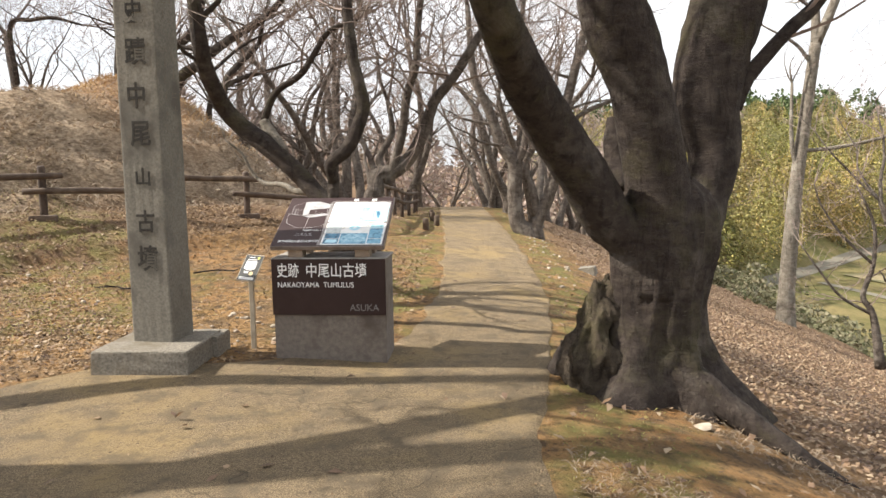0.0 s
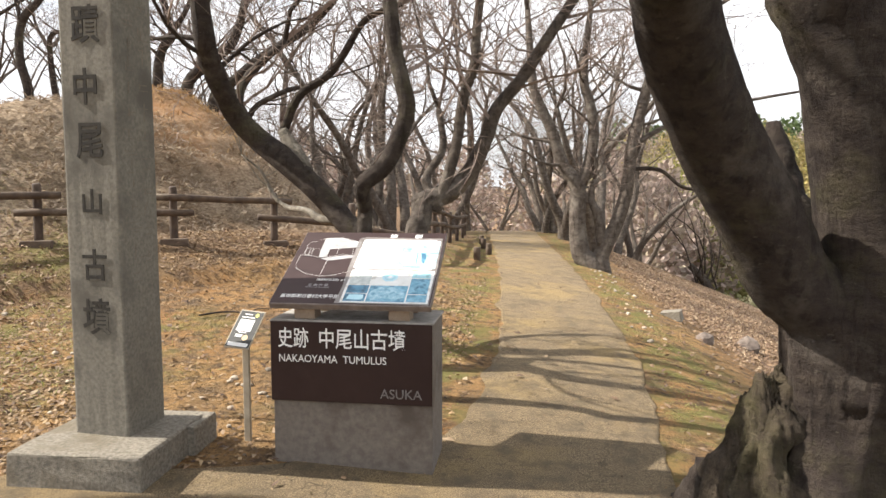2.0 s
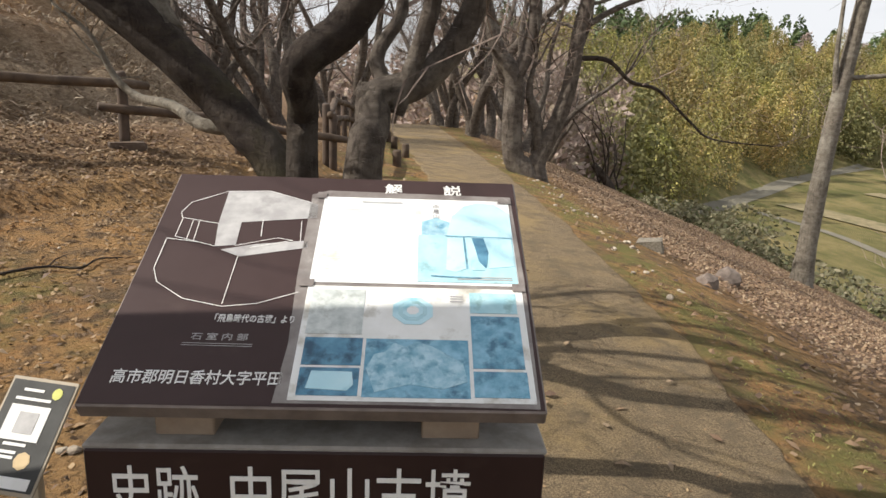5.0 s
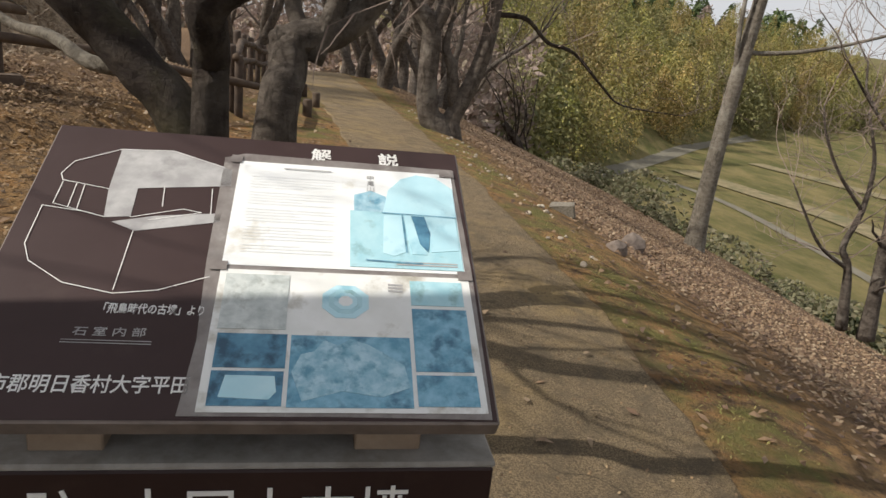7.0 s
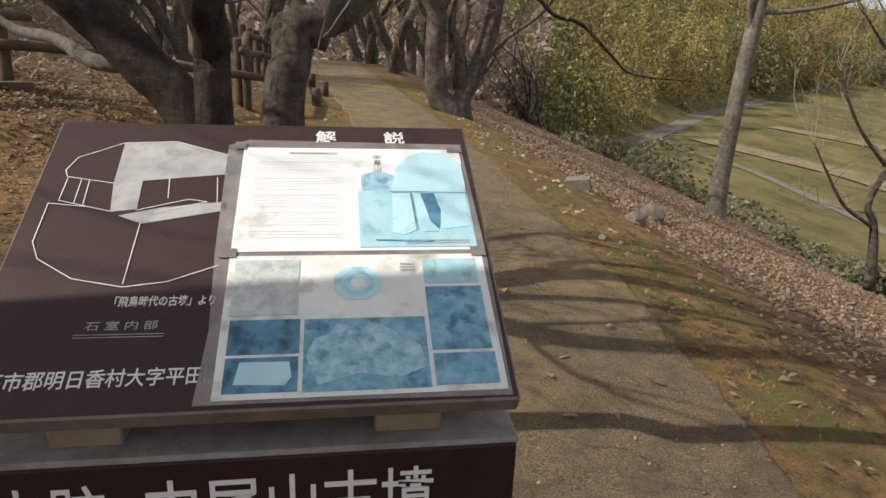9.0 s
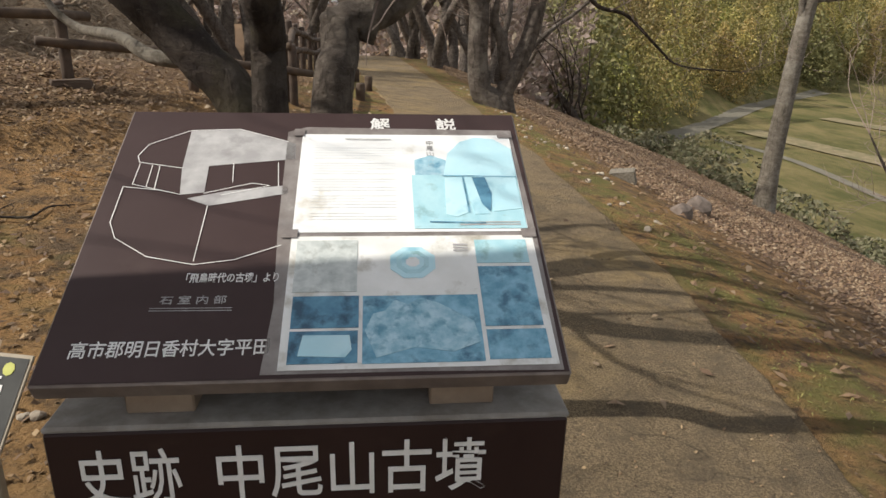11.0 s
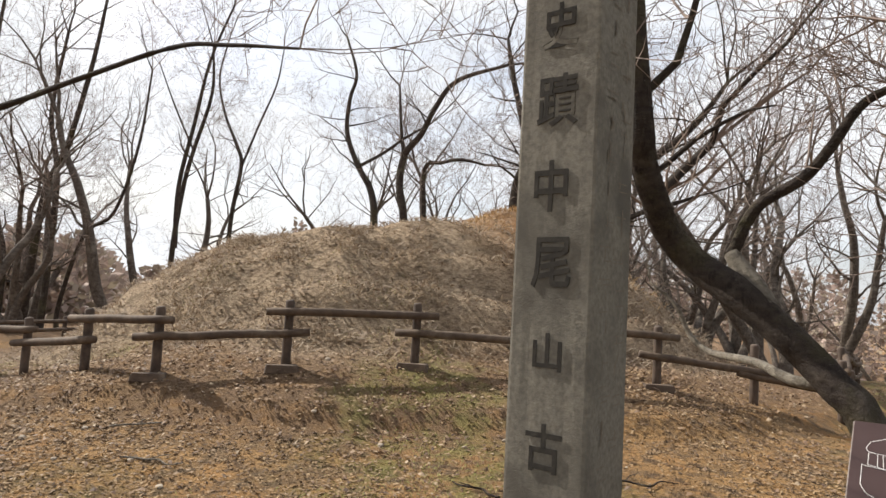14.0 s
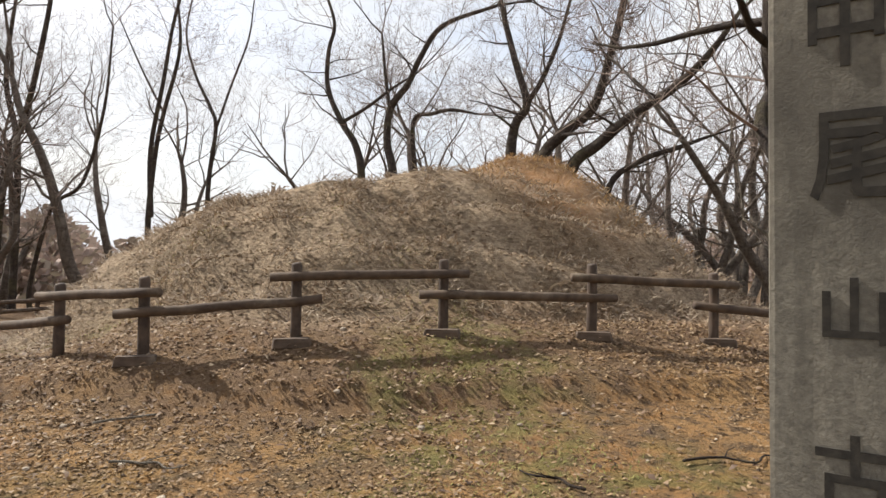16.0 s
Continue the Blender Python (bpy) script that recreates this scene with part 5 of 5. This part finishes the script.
kinds = [wood_tree(201, 9.5, 1, 0.17, "tall bare single-trunk tree in the wood"), wood_tree(202, 8.5, 2, 0.15, "bare twin-stemmed tree in the wood"), wood_tree(203, 10.5, 1, 0.20, "tall bare single-trunk tree in the wood"),
         wood_tree(204, 8.0, 3, 0.12, "bare many-stemmed tree in the wood"), wood_tree(205, 9.0, 2, 0.16, "bare twin-stemmed tree in the wood"), wood_tree(206, 11.0, 1, 0.18, "tall bare single-trunk tree in the wood")]
rng = random.Random(66)
PLACES = [
    # behind and beside the mound
    (-15.6, 20.6), (-11.9, 21.6), (-10.9, 23.2), (-8.2, 22.7), (-6.3, 24.4), (-18.4, 13.2), (-19.5, 9.6), (-16.0, 19.6), (-14.2, 21.5), (-9.6, 22.0), (-6.0, 21.4), (-4.6, 19.0), (-22.0, 12.2),
    (-18.5, 7.6), (-21.0, 6.4), (-23.5, 9.0), (-24.6, 14.0), (-16.9, 23.5), (-12.4, 24.6), (-8.0, 25.0), (-4.6, 24.0),
    (-24.0, 8.2), (-22.8, 7.4), (-25.5, 6.0), (-27.5, 10.5), (-23.0, 3.6), (-28, 15), (-22, 18.5), (-30, 7.5), (-26, 19),
    # left of the path, past the fence
    (-4.4, 23.2), (-2.7, 17.6), (-3.9, 21.8), (-2.4, 24.2), (-5.4, 27.0), (-2.0, 29.0), (-7.6, 30.0), (-3.0, 33.0), (-11, 29), (-15, 30), (-20, 26), (-25, 22),
    # right of the path
    (1.5, 22.4), (1.05, 25.2), (2.0, 23.9), (2.1, 18.4), (2.6, 27.5), (1.9, 30.0), (3.6, 31.0), (3.3, 24.6), (4.4, 27.8), (0.9, 34.0), (5.6, 33.0), (-1.0, 37.0), (2.4, 38.0), (-5.0, 38.0), (6.6, 38.0), (-9.0, 36.5)]
for k, (x, y) in enumerate(PLACES):
    src = kinds[rng.randrange(6)]
    m = pose(x, y, float(land(x, y)), rng.uniform(-3, 3), rng.uniform(-3, 3), rng.uniform(0, 360))
    if k < 6:
        kinds[k].matrix_world = m
    else:
        o = copy_thing(src, m)
        s = rng.uniform(0.85, 1.15)
        o.scale = (s, s, s)


# old cherries that stand out behind the mound; each stem: its points and radii
def mound_tree(stems, seed, label):
    limbs, twigs, rng = Buf(), Buf(), random.Random(seed)
    for k, (pts, radii) in enumerate(stems):
        x, y, z = pts[0]
        if k == 0 or z < float(land(x, y)) + 2.2:
            pts, radii = [(x, y, float(land(x, y)) - 0.2)] + pts, [radii[0] * 1.25] + radii
        limb(limbs, twigs, pts, radii, rng, 10, 0.5, 4, 1.5, low=0.3, dense=0.72)
    return finish_tree("bare_cherry_tree", limbs, twigs, pose(0, 0, 0), label, "tree", BARK, None, "bare trees of the wood")


mound_tree([([(-14.14, 18.6, 3.74), (-14.37, 18.6, 4.92), (-14.92, 18.6, 5.69), (-15.48, 18.6, 6.82), (-15.46, 18.6, 7.94), (-15.25, 18.6, 8.76), (-15.77, 18.6, 10.08)], [0.118, 0.104, 0.092, 0.074, 0.063, 0.052, 0.033]), ([(-14.92, 18.6, 5.69), (-13.97, 18.6, 6.04), (-13.17, 18.6, 6.44), (-12.21, 18.6, 6.82)], [0.056, 0.048, 0.041, 0.026])], 300, "crooked bare cherry tree forking behind the mound")
mound_tree([([(-13.0, 18.6, 3.68), (-13.25, 18.6, 4.99), (-13.12, 18.6, 5.94), (-12.55, 18.6, 6.52), (-12.12, 18.6, 7.25), (-11.4, 18.6, 7.99), (-9.77, 18.6, 8.22)], [0.126, 0.111, 0.104, 0.089, 0.078, 0.067, 0.044]), ([(-13.16, 18.6, 5.87), (-13.34, 18.6, 6.95), (-13.47, 18.6, 8.12)], [0.059, 0.044, 0.033]), ([(-12.27, 18.6, 3.88), (-12.35, 18.6, 5.46), (-11.74, 18.6, 5.6), (-11.11, 18.6, 5.64), (-10.33, 18.6, 5.44)], [0.067, 0.063, 0.056, 0.048, 0.030])], 301, "crooked bare cherry tree with long boughs behind the mound")
mound_tree([([(-9.37, 18.6, 4.06), (-9.23, 18.6, 5.06), (-8.92, 18.6, 5.53), (-9.24, 18.6, 6.66), (-9.57, 18.6, 7.89), (-9.78, 18.6, 8.96)], [0.141, 0.118, 0.104, 0.089, 0.074, 0.044]), ([(-8.92, 18.6, 5.53), (-8.5, 18.6, 6.12), (-8.06, 18.6, 7.04), (-7.77, 18.6, 7.97)], [0.074, 0.063, 0.052, 0.037])], 302, "dark bare cherry tree rising behind the mound's knob")
mound_tree([([(-8.1, 17.6, 3.84), (-7.52, 17.6, 4.51), (-6.85, 17.6, 5.02), (-6.47, 17.6, 6.11), (-6.15, 17.6, 7.31), (-6.03, 17.6, 8.03)], [0.141, 0.133, 0.111, 0.096, 0.081, 0.052]), ([(-7.38, 17.6, 3.59), (-6.72, 17.6, 4.18), (-6.03, 17.6, 4.7), (-5.02, 17.6, 5.28), (-4.34, 17.6, 5.9), (-3.81, 17.6, 6.61)], [0.148, 0.133, 0.115, 0.096, 0.074, 0.044]), ([(-6.49, 17.6, 3.19), (-5.72, 17.6, 3.76), (-5.02, 17.6, 3.95), (-4.35, 17.6, 4.15)], [0.074, 0.063, 0.052, 0.030])], 303, "spreading bare cherry tree with leaning stems behind the mound")
mound_tree([([(-20.77, 18.6, 3.9), (-20.43, 18.6, 6.01), (-20.73, 18.6, 6.82), (-21.55, 18.6, 8.11), (-22.04, 18.6, 9.59), (-21.63, 18.6, 11.12)], [0.083, 0.069, 0.061, 0.047, 0.036, 0.025]), ([(-20.43, 18.6, 6.01), (-19.69, 18.6, 7.46), (-18.92, 18.6, 8.86), (-18.68, 18.6, 10.13)], [0.044, 0.039, 0.030, 0.019])], 304, "slim forked bare tree behind the mound")
mound_tree([([(-21.02, 16.5, 2.81), (-20.72, 16.5, 4.95), (-20.35, 16.5, 6.16), (-19.64, 16.5, 8.01), (-19.77, 16.5, 9.62)], [0.094, 0.077, 0.069, 0.055, 0.033]), ([(-20.35, 16.5, 6.16), (-21.53, 16.5, 7.76), (-22.63, 16.5, 9.43)], [0.039, 0.030, 0.019])], 305, "straight bare tree beside the mound")
mound_tree([([(-26.31, 13.0, 0.11), (-26.58, 13.0, 3.23), (-28.16, 13.0, 6.16), (-29.58, 13.0, 9.33), (-29.61, 13.0, 11.98)], [0.148, 0.122, 0.104, 0.089, 0.059]), ([(-24.8, 13.0, 0.19), (-24.94, 13.0, 2.62), (-27.03, 13.0, 5.65), (-26.94, 13.0, 9.31), (-26.59, 13.0, 11.72)], [0.126, 0.104, 0.089, 0.074, 0.044])], 306, "dark twin-trunk bare tree at the wood's edge")
mound_tree([([(-24.02, 13.4, 0.23), (-23.45, 13.4, 4.12), (-22.3, 13.4, 5.87), (-21.36, 13.4, 8.28), (-20.91, 13.4, 10.18)], [0.141, 0.111, 0.089, 0.067, 0.044]), ([(-22.86, 13.4, 0.29), (-22.74, 13.4, 4.63), (-23.51, 13.4, 6.94), (-22.99, 13.4, 9.51)], [0.111, 0.089, 0.074, 0.044])], 307, "dark leaning twin-trunk bare tree at the wood's edge")
mound_tree([([(-23.99, 14.5, 0.81), (-22.88, 14.5, 3.1), (-21.3, 14.5, 3.8), (-20.3, 14.5, 5.9), (-19.96, 14.5, 8.21)], [0.072, 0.061, 0.055, 0.044, 0.028]), ([(-18.09, 14.5, 2.68), (-18.15, 14.5, 4.51), (-17.67, 14.5, 6.31), (-17.2, 14.5, 8.09), (-16.34, 14.5, 9.58)], [0.077, 0.066, 0.055, 0.044, 0.028])], 308, "bent bare tree beside the mound")


# near tree out to the west, whose boughs hang over the clearing
def western_cherry():
    limbs, twigs, rng = Buf(), Buf(), random.Random(93)
    limb(limbs, twigs, [(-6.9, 2.7, -0.2), (-6.85, 2.75, 0.6), (-6.7, 2.8, 1.4), (-6.3, 3.1, 2.1), (-5.8, 3.5, 2.9), (-5.1, 3.9, 3.3), (-4.5, 4.0, 3.6), (-3.8, 4.1, 4.2), (-3.2, 4.2, 5.0)], [0.34, 0.28, 0.25, 0.18, 0.13, 0.10, 0.085, 0.07, 0.05], rng, 16, 0.3, 4, 1.3, low=0.7)
    limb(limbs, twigs, [(-6.7, 2.8, 1.4), (-7.0, 3.8, 2.3), (-7.3, 4.9, 2.85), (-6.2, 5.0, 2.98), (-4.95, 5.0, 3.05), (-4.35, 5.0, 2.97), (-3.75, 5.0, 2.85)], [0.12, 0.07, 0.032, 0.02, 0.017, 0.014, 0.008], rng, 8, 0.35, 2, 0.8, low=0.5)
    # boughs out of view, added to cast branch shadows over path and clearing
    limb(limbs, twigs, [(-6.7, 2.8, 1.5), (-5.9, 2.6, 2.6), (-5.1, 2.6, 3.4), (-4.2, 2.9, 4.2), (-3.2, 3.3, 4.9), (-2.3, 3.6, 5.5)], [0.2, 0.17, 0.15, 0.13, 0.11, 0.08], rng, 12, 0.4, 4, 1.3, low=0.5)
    limb(limbs, twigs, [(-5.6, 2.6, 2.9), (-5.0, 2.0, 3.9), (-4.2, 1.9, 4.9), (-3.3, 2.1, 5.6)], [0.12, 0.1, 0.085, 0.06], rng, 10, 0.4, 4, 1.2, low=0.4)
    limb(limbs, twigs, [(-6.7, 2.75, 1.5), (-6.2, 2.2, 2.4), (-5.6, 1.7, 3.2), (-4.8, 1.4, 3.9), (-4.0, 1.3, 4.6)], [0.17, 0.14, 0.12, 0.09, 0.06], rng, 12, 0.35, 4, 1.3, low=0.4)
    limb(limbs, twigs, [(-6.8, 2.6, 1.6), (-6.4, 1.9, 2.5), (-5.4, 2.2, 3.1), (-4.6, 2.8, 3.5), (-3.6, 3.5, 3.75), (-2.8, 4.2, 4.0), (-2.2, 5.0, 4.4)], [0.17, 0.15, 0.13, 0.12, 0.105, 0.09, 0.06], rng, 12, 0.3, 3, 1.0, low=0.5)
    limb(limbs, twigs, [(-6.6, 2.2, 2.2), (-5.5, 1.2, 3.1), (-4.5, 1.7, 3.7), (-3.4, 2.3, 4.2), (-2.3, 3.0, 4.7)], [0.15, 0.13, 0.12, 0.10, 0.07], rng, 12, 0.35, 3, 1.1, low=0.4)
    limb(limbs, twigs, [(-6.75, 2.7, 1.3), (-7.2, 2.0, 2.2), (-7.8, 1.4, 3.2), (-8.2, 1.0, 4.4)], [0.16, 0.12, 0.1, 0.06], rng, 12, 0.35, 4, 1.2, low=0.4)
    return finish_tree("western_cherry_tree", limbs, twigs, pose(0, 0, 0), "old cherry tree with long low boughs over the clearing", "tree", BARK)


western_cherry()


# ---- woods, grove and scrub too many to count ----
def clumps(name, spots, material, label, category, per, leaf, size, droop, seed, shell=0.75):
    """Crowns of many small leaves; spots: x, y, z of the foot, height and width of each crown."""
    r = np.random.default_rng(seed)
    V = []
    for x, y, z, h, w in spots:
        n = int(per)
        t = r.random(n) ** 0.8
        prof = size(t)
        a = r.random(n) * 2 * np.pi
        rad = w * prof * (shell + (1 - shell) * r.random(n)) * (1 + 0.25 * np.sin(3 * a + x))
        lean = r.normal(0, 0.12, 2)
        c = np.stack([x + np.cos(a) * rad + lean[0] * h * t ** 2, y + np.sin(a) * rad + lean[1] * h * t ** 2, z + h * t + r.normal(0, 0.03 * h, n)], 1)
        d = np.stack([np.cos(a), np.sin(a), -droop + r.normal(0, 0.5, n)], 1) + r.normal(0, 0.5, (n, 3))
        d /= np.linalg.norm(d, axis=1, keepdims=True)
        s = np.cross(d, r.normal(0, 1, (n, 3)))
        s /= np.linalg.norm(s, axis=1, keepdims=True) + 1e-9
        L = (leaf * r.uniform(0.6, 1.4, n))[:, None]
        V.append(np.stack([c - d * L * 0.5, c + s * L * 0.28, c + d * L * 0.5, c - s * L * 0.28], 1).reshape(-1, 3))
    V = np.concatenate(V)
    me = bpy.data.meshes.new(name)
    me.from_pydata(V, [], np.arange(len(V)).reshape(-1, 4).tolist())
    me.materials.append(material)
    return tagged(new(name, me), label, category, kind="stuff")


r = np.random.default_rng(17)
plume = lambda t: np.sin(np.pi * np.clip(0.12 + 0.86 * t, 0, 1)) ** 0.7
cone = lambda t: np.clip(1.05 - t, 0.03, 1) ** 0.8
dome = lambda t: np.sqrt(np.clip(1 - t ** 2, 0.02, 1))
yellow, olive, brown, dark = [], [], [], []
for k in range(5200):
    x, y = r.uniform(4, 125), r.uniform(40, 175)
    far = float(valley_line(x, y))
    if far < 0.5 or far > 75 or x < 0.12 * y + 1 or x > 1.5 * y or r.random() > 70 / (40 + math.hypot(x, y)) * 0.75:
        continue
    z = float(land(x, y)) - 0.5
    kind = wavy(x, y, 0.09) + 0.6 * wavy(x, y, 0.23)
    tall = r.uniform(0.55, 1.45)
    if far < 30 + 8 * wavy(x, y, 0.05):
        if x < 0.29 * y and kind < 0.5:
            brown.append((x, y, z, 6.5 * tall, r.uniform(1.8, 3.2)))
        elif kind > -0.5:
            yellow.append((x, y, z, 8.5 * tall, r.uniform(1.5, 2.8)))
        else:
            olive.append((x, y, z, 7.5 * tall, r.uniform(1.6, 3.0)))
    elif kind > 0.3:
        brown.append((x, y, z, 7.5 * tall, r.uniform(2.0, 3.4)))
    else:
        dark.append((x, y, z, 9 * tall, r.uniform(1.8, 3.0)))
OLIVE = island_mat("olive foliage", [(0.12, 0.125, 0.045), (0.20, 0.19, 0.07), (0.28, 0.245, 0.10)], 0.7, 0.25)
BRUSH = island_mat("far bare twigs", [(0.286, 0.221, 0.189), (0.429, 0.332, 0.286), (0.221, 0.176, 0.143), (0.364, 0.305, 0.221)], 0.9, 0.2)
clumps("bamboo_grove", yellow[:300], BAMBOO, "yellow-green feathery bamboo grove covering the far hillside", "bamboo", 1400, 0.25, plume, 0.7, 5, 0.6)
clumps("hillside_wood", olive[:150], OLIVE, "olive-green mixed wood among the bamboo", "wood", 760, 0.40, plume, 0.5, 15)
clumps("hillside_bare_wood", brown[:140], BRUSH, "greyish brown bare wood on the far hillside", "wood", 380, 0.5, dome, -0.6, 16, 0.3)
clumps("far_wood", dark[:320], CONIFER, "dark green conifer wood on the far ridge", "wood", 300, 0.9, plume, 0.4, 6)
spots = []
for k in range(90):
    x, y = r.uniform(8.5, 22), r.uniform(20, 46)
    if x < 0.25 * y + 1.5:
        continue
    spots.append((x, y, float(land(x, y)) - 0.15, r.uniform(0.7, 1.7), r.uniform(0.6, 1.4)))
for k in range(40):
    x, y = r.uniform(10.5, 19), r.uniform(13, 30)
    spots.append((x, y, float(land(x, y)) - 0.15, r.uniform(0.4, 1.1), r.uniform(0.6, 1.3)))
clumps("slope_scrub", spots, SCRUB, "grey-green dry scrub on the lower slope", "scrub", 300, 0.16, dome, 0.1, 7)
spots = [(12.4, 38.6, float(land(12.4, 38.6)) - 0.1, 1.4, 1.3), (14.2, 38, float(land(14.2, 38)), 1.2, 1.2), (11.0, 15.2, float(land(11.0, 15.2)), 0.6, 0.6)]
clumps("evergreen_shrubs", spots, EVERGREEN, "low dark evergreen shrubs on the slope", "shrub", 700, 0.12, dome, 0.1, 8)
spots = []
for k in range(150):
    x, y = r.uniform(-60, 20), r.uniform(44, 90)
    if x > 0.14 * y:
        continue
    spots.append((x, y, float(land(x, y)) - 0.5, r.uniform(4, 8.5), r.uniform(1.8, 3.2)))
for k in range(150):
    a, q = r.uniform(0.55, 2.1), r.uniform(30, 60)
    x, y = -q * math.sin(a), 4 + q * math.cos(a)
    spots.append((x, y, float(land(x, y)) - 0.5, r.uniform(2.2, 4.6), r.uniform(1.6, 2.8)))
clumps("far_bare_wood", spots, BRUSH, "hazy brown bare wood behind the trees", "wood", 300, 0.5, dome, -0.5, 9, 0.2)


# ---- leaf litter and dry grass ----
def scatter(name, n, area, want, material, label, category, length, width, lie, seed, lift=0.008):
    """Small bent blades or leaves lying or standing on the land, thickest where wanted."""
    r = np.random.default_rng(seed)
    x, y = r.uniform(area[0], area[1], n), r.uniform(area[2], area[3], n)
    keep = r.random(n) < want(x, y)
    x, y = x[keep], y[keep]
    n = len(x)
    z = land(x, y) + lift
    a = r.random(n) * 2 * np.pi
    up = r.normal(lie, 0.25, n)
    d = np.stack([np.cos(a), np.sin(a), up], 1)
    d /= np.linalg.norm(d, axis=1, keepdims=True)
    s = np.cross(d, np.stack([r.normal(0, 0.35, n), r.normal(0, 0.35, n), np.ones(n)], 1))
    s /= np.linalg.norm(s, axis=1, keepdims=True) + 1e-9
    L = (length * r.uniform(0.5, 1.4, n))[:, None]
    W = (width * r.uniform(0.6, 1.3, n))[:, None]
    p = np.stack([x, y, z], 1)
    mid = p + d * L * 0.5 + np.stack([np.zeros(n), np.zeros(n), r.uniform(0.0, 0.25, n) * L[:, 0]], 1)
    V = np.stack([p, mid + s * W * 0.5, p + d * L, mid - s * W * 0.5], 1).reshape(-1, 3)
    me = bpy.data.meshes.new(name)
    q = np.arange(n) * 4
    me.from_pydata(V, [], np.concatenate([np.stack([q, q + 1, q + 3], 1), np.stack([q + 1, q + 2, q + 3], 1)]).tolist())
    me.materials.append(material)
    return tagged(new(name, me), label, category, kind="stuff")


off_path = lambda x, y: ((x < path_left(y) - 0.05) | (x > path_right(y) + 0.05))
scatter("leaf_litter", 115000, (1.3, 9.5, -1, 24), lambda x, y: leafy(x, y) * off_path(x, y) * np.clip(1.4 - x / 9, 0.25, 1), LEAF, "brown curled dead leaves on the slope", "leaves", 0.047, 0.028, 0.14, 41)
scatter("fence_leaf_litter", 52000, (-12, -0.6, 4.5, 22), lambda x, y: leafy(x, y) * 0.8 * off_path(x, y), LEAF, "brown dead leaves along the fence", "leaves", 0.05, 0.03, 0.12, 42)
scatter("stray_leaves", 5200, (-9, 2.0, -1, 12), lambda x, y: np.where(off_path(x, y), 0.75, 0.10), LEAF, "stray dead leaves on sand and path", "leaves", 0.06, 0.035, 0.1, 43, 0.02)
scatter("clearing_leaves", 15000, (-10, -1.0, 4.3, 10), lambda x, y: off_path(x, y) * ease(0.0, 0.55, wavy(x, y, 1.25) + 0.4 * wavy(x, y, 4.1)) * 0.75, LEAF, "drifts of dead leaves over the clearing", "leaves", 0.042, 0.026, 0.05, 51)
mound_side = lambda x, y: ease(6.9, 5.9, mound_line(x, y)) * (y < 17.5)
golden = lambda x, y: np.exp(-(((x + 7.0) / 1.5) ** 2 + ((y - 14.2) / 1.6) ** 2))
worn = lambda x, y: np.exp(-(((x + 6.2) / 1.2) ** 2 + ((y - 13.1) / 1.3) ** 2))
tufts = lambda x, y: 0.10 + 0.90 * ease(-0.15, 0.2, wavy(x, y, 3.7) + 0.7 * wavy(x, y, 8.9))
scatter("mound_grass", 120000, (-16.5, -2, 5.8, 17), lambda x, y: mound_side(x, y) * tufts(x, y) * (1 - 0.9 * golden(x, y)) * (1 - 0.92 * worn(x, y)), STRAW, "matted dry grass and mulch over the mound", "grass", 0.17, 0.017, 0.3, 44)
scatter("mound_crest_grass", 40000, (-11, -4, 11, 17), lambda x, y: mound_side(x, y) * golden(x, y) * (1 - 0.85 * worn(x, y)), STRAW_GOLD, "golden dry grass on the mound's top", "grass", 0.16, 0.016, 0.6, 45)
edge_moss = lambda x, y: np.clip(ease(0.55, 0.1, np.abs(x - path_right(y) - 0.35)) + ease(0.6, 0.1, np.abs(x - path_left(y) + 0.45)) * (y > 5.2), 0, 1) * ease(0.0, 0.5, wavy(x, y, 2.3) + 0.35) * off_path(x, y)
scatter("verge_moss", 60000, (-2.2, 2.6, -1, 20), edge_moss, MOSS, "short mossy grass on the path's verges", "grass", 0.022, 0.006, 0.5, 46, 0.0)
scatter("root_grass", 8000, (0.7, 2.4, 1.0, 3.9), lambda x, y: off_path(x, y) * 0.8 * ease(0.1, 0.5, wavy(x, y, 3.1) + 0.4), STRAW, "sparse dry grass at the old tree's foot", "grass", 0.055, 0.005, 0.3, 47)
scatter("ground_debris", 80000, (-10, -0.3, 3.9, 10.5), lambda x, y: off_path(x, y) * (0.25 + 0.75 * ease(-0.2, 0.5, wavy(x, y, 1.4))) * 0.8, DEBRIS, "crumbs of leaf, bark and grit on the sandy soil", "debris", 0.035, 0.02, 0.15, 48, 0.003)
scatter("clearing_grass", 26000, (-9, -0.4, 4.5, 9.5), lambda x, y: off_path(x, y) * ease(0.2, 0.7, wavy(x, y, 0.9) + 0.25 * wavy(x, y, 3.3)), MOSS, "thin yellow-green grass on the clearing", "grass", 0.05, 0.008, 0.45, 49, 0.0)
scatter("path_grit", 16000, (-5, 1.3, 1.5, 13), lambda x, y: ~off_path(x, y) * 0.5, DEBRIS, "loose grit and crumbs on the path", "grit", 0.014, 0.012, 0.1, 50, 0.011)
